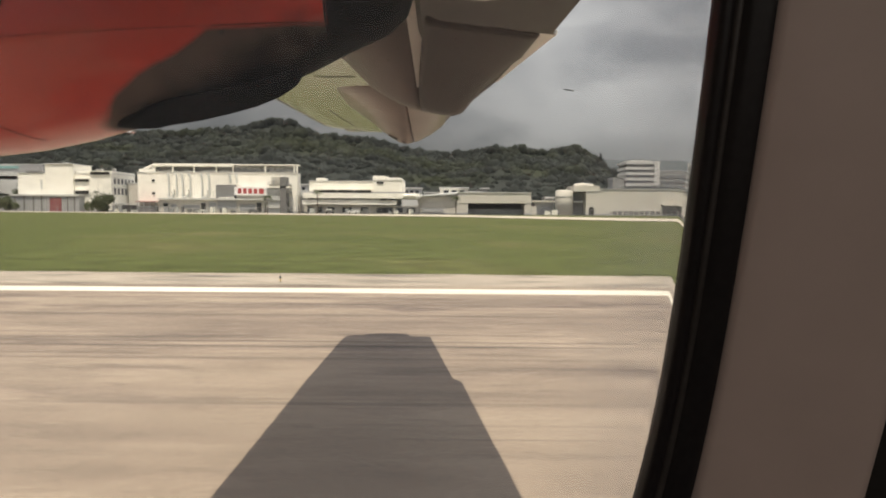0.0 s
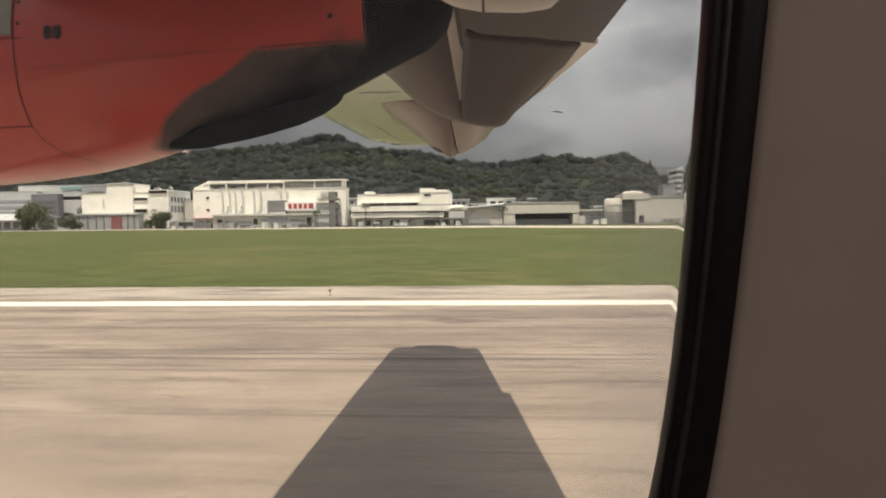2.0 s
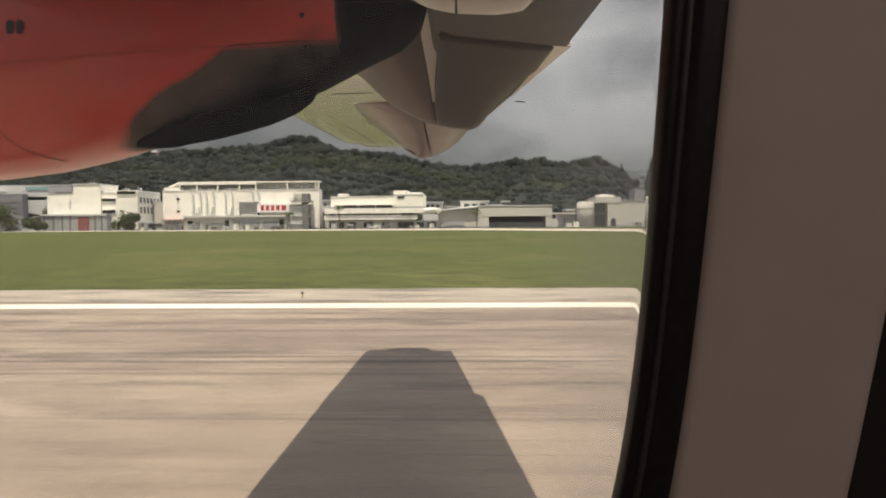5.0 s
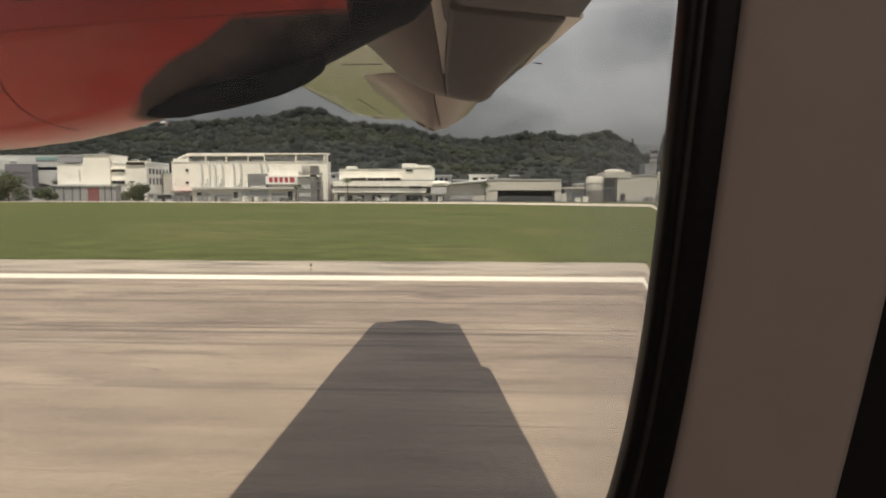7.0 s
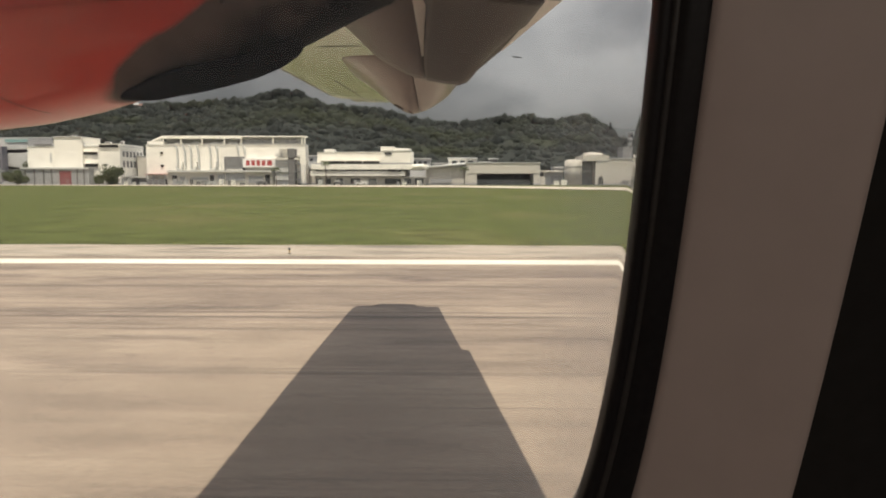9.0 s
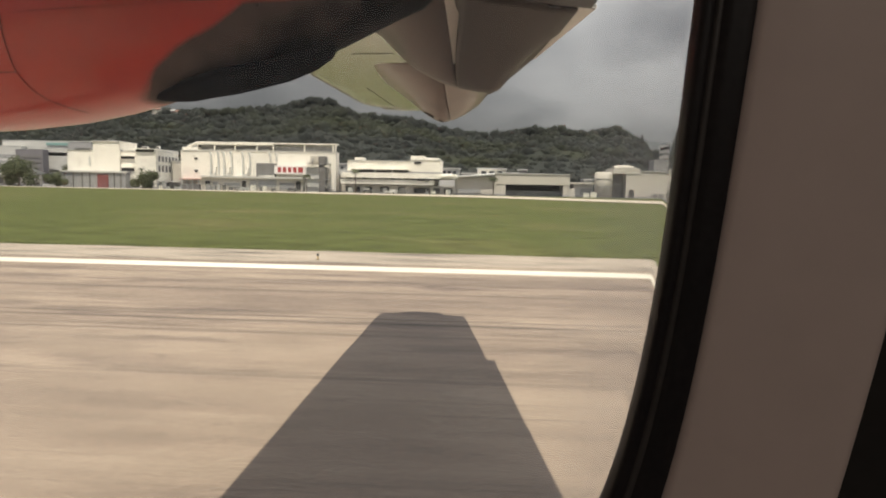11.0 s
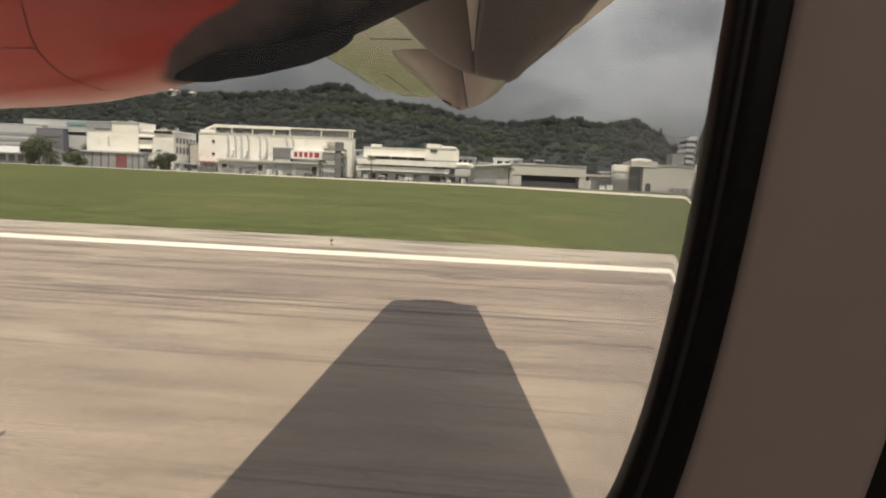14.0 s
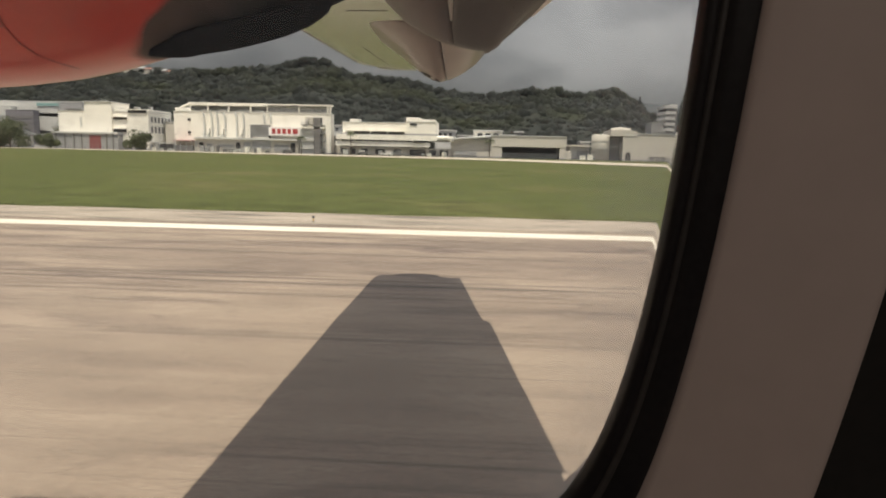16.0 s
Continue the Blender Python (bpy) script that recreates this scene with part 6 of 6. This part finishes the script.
def slim_tree(at, h, seed):
    """A tall bare-stemmed tree that stands out above the canopy, with foliage in tiers."""
    t = thing("emergent_tree", "tall thin dark tree rising above the hill forest", "tree", at=at)
    bm = bmesh.new()
    tube(bm, [(0, 0, 0), (0.2, 0, h * 0.5), (0, 0, h)], [0.5, 0.35, 0.12], 7)
    part("trunk", bm, M_BARK, t)
    r = random.Random(seed)
    centres = [((r.uniform(-0.8, 0.8), 0, h * k), (2.4 * (1.25 - k) + 0.9, 2.0, 1.3)) for k in (0.45, 0.6, 0.72, 0.84, 0.95)]
    me = leaf_cloud(seed, centres, 420, 0.8)
    me.materials.clear()
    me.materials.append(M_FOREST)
    ob = new("crown", me)
    ob.parent = t


slim_tree((0.226 * H, H - 6, 80.0), 27.0, 51)


# ---- further along the field, towards the nose ----
def gable(parent, x0, x1, y0, y1, z_eave, z_top, wall_mat, roof_mat):
    """A low shed whose ridge runs away from the runway."""
    xm = (x0 + x1) / 2
    bm = bmesh.new()
    ra, rb = ([bm.verts.new((x, y, z)) for x, z in ((x0, 0), (x1, 0), (x1, z_eave), (xm, z_top), (x0, z_eave))] for y in (y0, y1))
    loft(bm, [ra, rb])
    bm.faces.new(ra)
    bm.faces.new(rb)
    part("wall", bm, wall_mat, parent)
    bm = bmesh.new()
    o = 0.8
    ra, rb = ([bm.verts.new((x, y, z)) for x, z in ((x0 - o, z_eave - 0.2), (xm, z_top + 0.1), (x1 + o, z_eave - 0.2), (x1 + o, z_eave + 0.1), (xm, z_top + 0.45), (x0 - o, z_eave + 0.1))] for y in (y0 - 1, y1 + 1))
    loft(bm, [ra, rb])
    bm.faces.new(ra)
    bm.faces.new(rb)
    part("roof", bm, roof_mat, parent)


b = house("cream_shed", "cream gabled shed with a grey roof", (0, 0, 0))
gable(b, -300, -268, D + 6, D + 40, 7.5, 11.0, M_CREAM, M_GREY)
block(b, (-298, -288, D + 5.7, D + 6.2, 3.2, 4.4), M_OPEN, "window")
tree((-308, D - 6, 0), 18, 11, 21, "broad clipped green tree clump by the fence")
tree((-330, D - 4, 0), 13, 9.5, 22, "broad clipped green tree clump by the fence")
b = house("terracotta_shed", "long low shed with red tile and pale roofs", (0, 0, 0))
gable(b, -378, -352, D + 4, D + 26, 4.2, 8.2, M_CREAM, M_TERRA)
block(b, (-352, -318, D + 4, D + 22, 0, 6.0), M_TERRA)
block(b, (-356, -314, D + 2, D + 24, 6.0, 8.4), M_ROOF, "roof")
for i in range(6):
    palm((-420 + 13.5 * i, D + 40 + 3 * (i % 2), 0), 11 + (i % 3), 30 + i)

# Blue and white workshop with a chequered roof edge and a steel mast.
b = house("blue_white_workshop", "white workshop with a blue fascia and red chequered roof edge", (0, 0, 0))
bx0, bx1 = -446.0, -392.0
block(b, (bx0, bx1, D + 3, D + 40, 0, 15.0), M_WHITE)
block(b, (bx0 - 0.4, bx1 + 0.4, D + 2.4, D + 40.4, 15.0, 19.5), M_BLUE, "fascia")
window_row(b, bx0 + 2, bx1 - 2, 11.3, 14.4, 12, D + 3, 0.6)
block(b, (bx0 - 0.2, bx1 + 0.2, D + 2.2, D + 3, 8.4, 9.0), M_LGREY, "string_course")
block(b, (bx0 + 22, bx1 - 2, D + 2.0, D + 3, 0, 6.0), M_GREY, "shutter")
for i in range(24):
    for j in range(2):
        part("roof_check", boxes((bx0 + 6 + 1.9 * i, bx0 + 7.9 + 1.9 * i, D + 2.6, D + 2.9, 19.6 + 1.2 * j, 20.8 + 1.2 * j)), M_SIGNRED if (i + j) % 2 else M_SIGNWHITE, b)
block(b, (bx0 - 20, bx0, D + 6, D + 34, 0, 19.0), M_WHITE, "annex")
block(b, (bx0 - 9, bx0 + 3, D - 2, D + 3, 7.5, 11.0), M_DGREY, "water_tank")
for k in (0, 1):
    block(b, (bx0 - 8 + 9 * k, bx0 - 7.6 + 9 * k, D - 1, D - 0.6, 0, 7.5), M_DGREY, "leg")
mast = house("steel_mast", "tall grey steel mast on the workshop forecourt", (bx0 + 20, D - 3, 0), "mast")
bm = bmesh.new()
tube(bm, [(0, 0, 0), (0, 0, 26)], [0.9, 0.7], 10)
part("pole", bm, M_DGREY, mast)

# Low blue-roofed sheds and red containers.
for i, (x0, x1, h) in enumerate(((-560, -528, 6.5), (-516, -488, 7.0), (-476, -450, 6.5))):
    b = house("blue_shed", "low workshop shed under a blue metal roof", (0, 0, 0), group="sheds by the fence")
    block(b, (x0, x1, D + 6, D + 26, 0, h), M_LGREY)
    bm = bmesh.new()
    ra, rb = ([bm.verts.new((x, y, z)) for y, z in ((D + 3, h - 0.4), (D + 16, h + 3.0), (D + 28, h - 0.4), (D + 28, h - 0.7), (D + 16, h + 2.6), (D + 3, h - 0.7))] for x in (x0 - 1, x1 + 1))
    loft(bm, [ra, rb])
    bm.faces.new(ra)
    bm.faces.new(rb)
    part("roof", bm, M_BLUE, b)
    for k in range(3):
        block(b, (x0 + 3 + 8 * k, x0 + 8 + 8 * k, D + 5.7, D + 6.2, 0, 4.2), M_OPEN, "opening")
for x, h in ((-527, 10.0), (-486, 9.0)):
    c = thing("container_stack", "stack of red ribbed shipping containers", "container", group="red container stacks", at=(x, D - 1, 0))
    for k in range(4):
        bm = boxes((0, 11.5, 0, 3, h / 4 * k, h / 4 * (k + 1) - 0.12))
        for j in range(19):
            box(bm, 0.3 + 0.58 * j, 0.55 + 0.58 * j, -0.08, 0, h / 4 * k + 0.15, h / 4 * (k + 1) - 0.3)
        part("container", bm, M_RED, c)

# The long school-like block with framed bays and coloured stair towers.
Q = 600.0
b = house("coloured_bay_block", "long grey block with white framed bays and coloured towers", (0, 0, 0))
for i, tower_mat in enumerate((M_YELLOW, M_ORANGE, M_PINK, M_YELLOW, M_SKYBLUE)):
    x = -770 + 82.0 * i
    block(b, (x, x + 12, Q - 2, Q + 20, 0, 34), tower_mat, "stair_tower")
    block(b, (x + 12, x + 82, Q + 4, Q + 24, 0, 33), M_GREY)
    block(b, (x + 16, x + 78, Q, Q + 4, 26, 29), M_WHITE, "bay_frame")
    block(b, (x + 16, x + 78, Q, Q + 4, 11, 13), M_WHITE, "bay_frame")
    block(b, (x + 16, x + 20, Q, Q + 4, 13, 26), M_WHITE, "bay_frame")
    block(b, (x + 74, x + 78, Q, Q + 4, 13, 26), M_WHITE, "bay_frame")
    block(b, (x + 20, x + 74, Q + 3.4, Q + 4, 13, 26), M_GLASS, "glazing")
    for k in range(3):
        block(b, (x + 20, x + 74, Q + 3.0, Q + 3.5, 16 + 3.2 * k, 16.8 + 3.2 * k), M_LGREY, "sunshade")
    for k in range(2):
        block(b, (x + 4, x + 8, Q - 2.3, Q - 2, 14 + 8 * k, 17 + 8 * k), M_DGREY, "window")

# Building site wrapped in green netting, and the long factory behind it.
b = house("building_site", "half-built concrete frame wrapped in green netting", (0, 0, 0))
for j in range(4):
    block(b, (-668, -560, D + 8, D + 34, 3.9 * j - 0.2, 3.9 * j + 0.2), M_LGREY, "slab")
for i in range(19):
    block(b, (-668 + 6.0 * i, -667.3 + 6.0 * i, D + 8.1, D + 8.8, 0, 12), M_DGREY, "column")
for x0, x1, z1 in ((-632, -608, 13.5), (-612, -596, 9), (-596, -558, 14.0), (-668, -660, 5)):
    block(b, (x0, x1, D + 7.2, D + 7.5, 0.4, z1), M_GREENNET, "netting", "green scaffold netting")
for i in range(27):
    block(b, (-632 + 2.75 * i, -631.88 + 2.75 * i, D + 6.7, D + 6.82, 0, 14.5), M_STEEL, "scaffold_pole")
block(b, (-668, -560, D + 20, D + 20.4, 0, 11.5), M_OPEN, "inner_wall")
b = house("chimney_factory", "long pale factory with a row of roof chimneys", (0, 0, 0))
block(b, (-760, -610, 420, 470, 0, 27), M_LGREY)
block(b, (-610, -590, 421, 470, 0, 25), M_GREY)
for i in range(4):
    block(b, (-733 + 15 * i, -731 + 15 * i, 424, 426, 27, 32), M_LGREY, "chimney")
for i in range(3):
    block(b, (-655 + 18 * i, -652.5 + 18 * i, 419.6, 420.2, 17, 21), M_OPEN, "window")

# Houses on the knoll.
for i, (q, w) in enumerate(((-0.535, 16), (-0.52, 22), (-0.507, 18), (-0.49, 26), (-0.475, 14))):
    x = q * H
    b = house("hilltop_house", "small pale hilltop house with a red roof", (0, 0, 0), group="houses on the hilltop")
    z = hill_height(q, 1.0) - 2
    block(b, (x, x + w, H - 14, H, z, z + 9), M_CREAM)
    bm = bmesh.new()
    ra, rb = ([bm.verts.new((xx, y, zz)) for y, zz in ((H - 15, z + 9), (H - 7, z + 13), (H + 1, z + 9))] for xx in (x - 1, x + w + 1))
    loft(bm, [ra, rb])
    bm.faces.new(ra)
    bm.faces.new(rb)
    part("roof", bm, M_TILE if i % 2 == 0 else M_GREY, b)

# Runway furniture in the grass.
m = thing("distance_marker", "small white runway marker board in the grass", "sign", at=(-95, 32.9, -0.06))
part("board", boxes((-0.16, 0.16, -0.06, 0.06, 0.1, 0.95), bevel=0.02), M_SIGNWHITE, m)
part("number_bar", boxes((-0.07, 0.07, -0.075, -0.055, 0.4, 0.75)), M_DGREY, m)
part("foot", boxes((-0.2, 0.2, -0.12, 0.12, 0, 0.12)), M_DGREY, m)
for i in range(4):
    p = thing("approach_light_unit", "low yellow approach slope light box on legs", "light unit", group="approach slope lights", at=(-306 - 0.9 * i, 38 + 9.3 * i, -0.06))
    part("housing", boxes((-0.45, 0.45, -0.5, 0.5, 0.45, 0.7), bevel=0.03), M_YELLOW, p)
    for sx in (-0.35, 0.35):
        for sy in (-0.35, 0.35):
            part("leg", boxes((sx - 0.03, sx + 0.03, sy - 0.03, sy + 0.03, 0, 0.45)), M_STEEL, p)
for i in range(8):
    e = thing("edge_light", "small runway edge light on a short stem", "light unit", group="runway edge lights", at=(-5.4 - 60 * i, 21.4, 0.004))
    e.scale = (0.6, 0.6, 0.6)
    bm = bmesh.new()
    tube(bm, [(0, 0, 0), (0, 0, 0.03), (0, 0, 0.035)], [0.11, 0.11, 0.05], 14)
    part("base", bm, M_DGREY, e)
    bm = bmesh.new()
    tube(bm, [(0, 0, 0.03), (0, 0, 0.2)], [0.025, 0.025], 10)
    part("stem", bm, M_YELLOW, e)
    bm = bmesh.new()
    tube(bm, [(0, 0, 0.2), (0, 0, 0.24), (0, 0, 0.31), (0, 0, 0.34)], [0.05, 0.065, 0.055, 0.02], 14)
    part("lens", bm, M_GLASS, e, smooth=True)
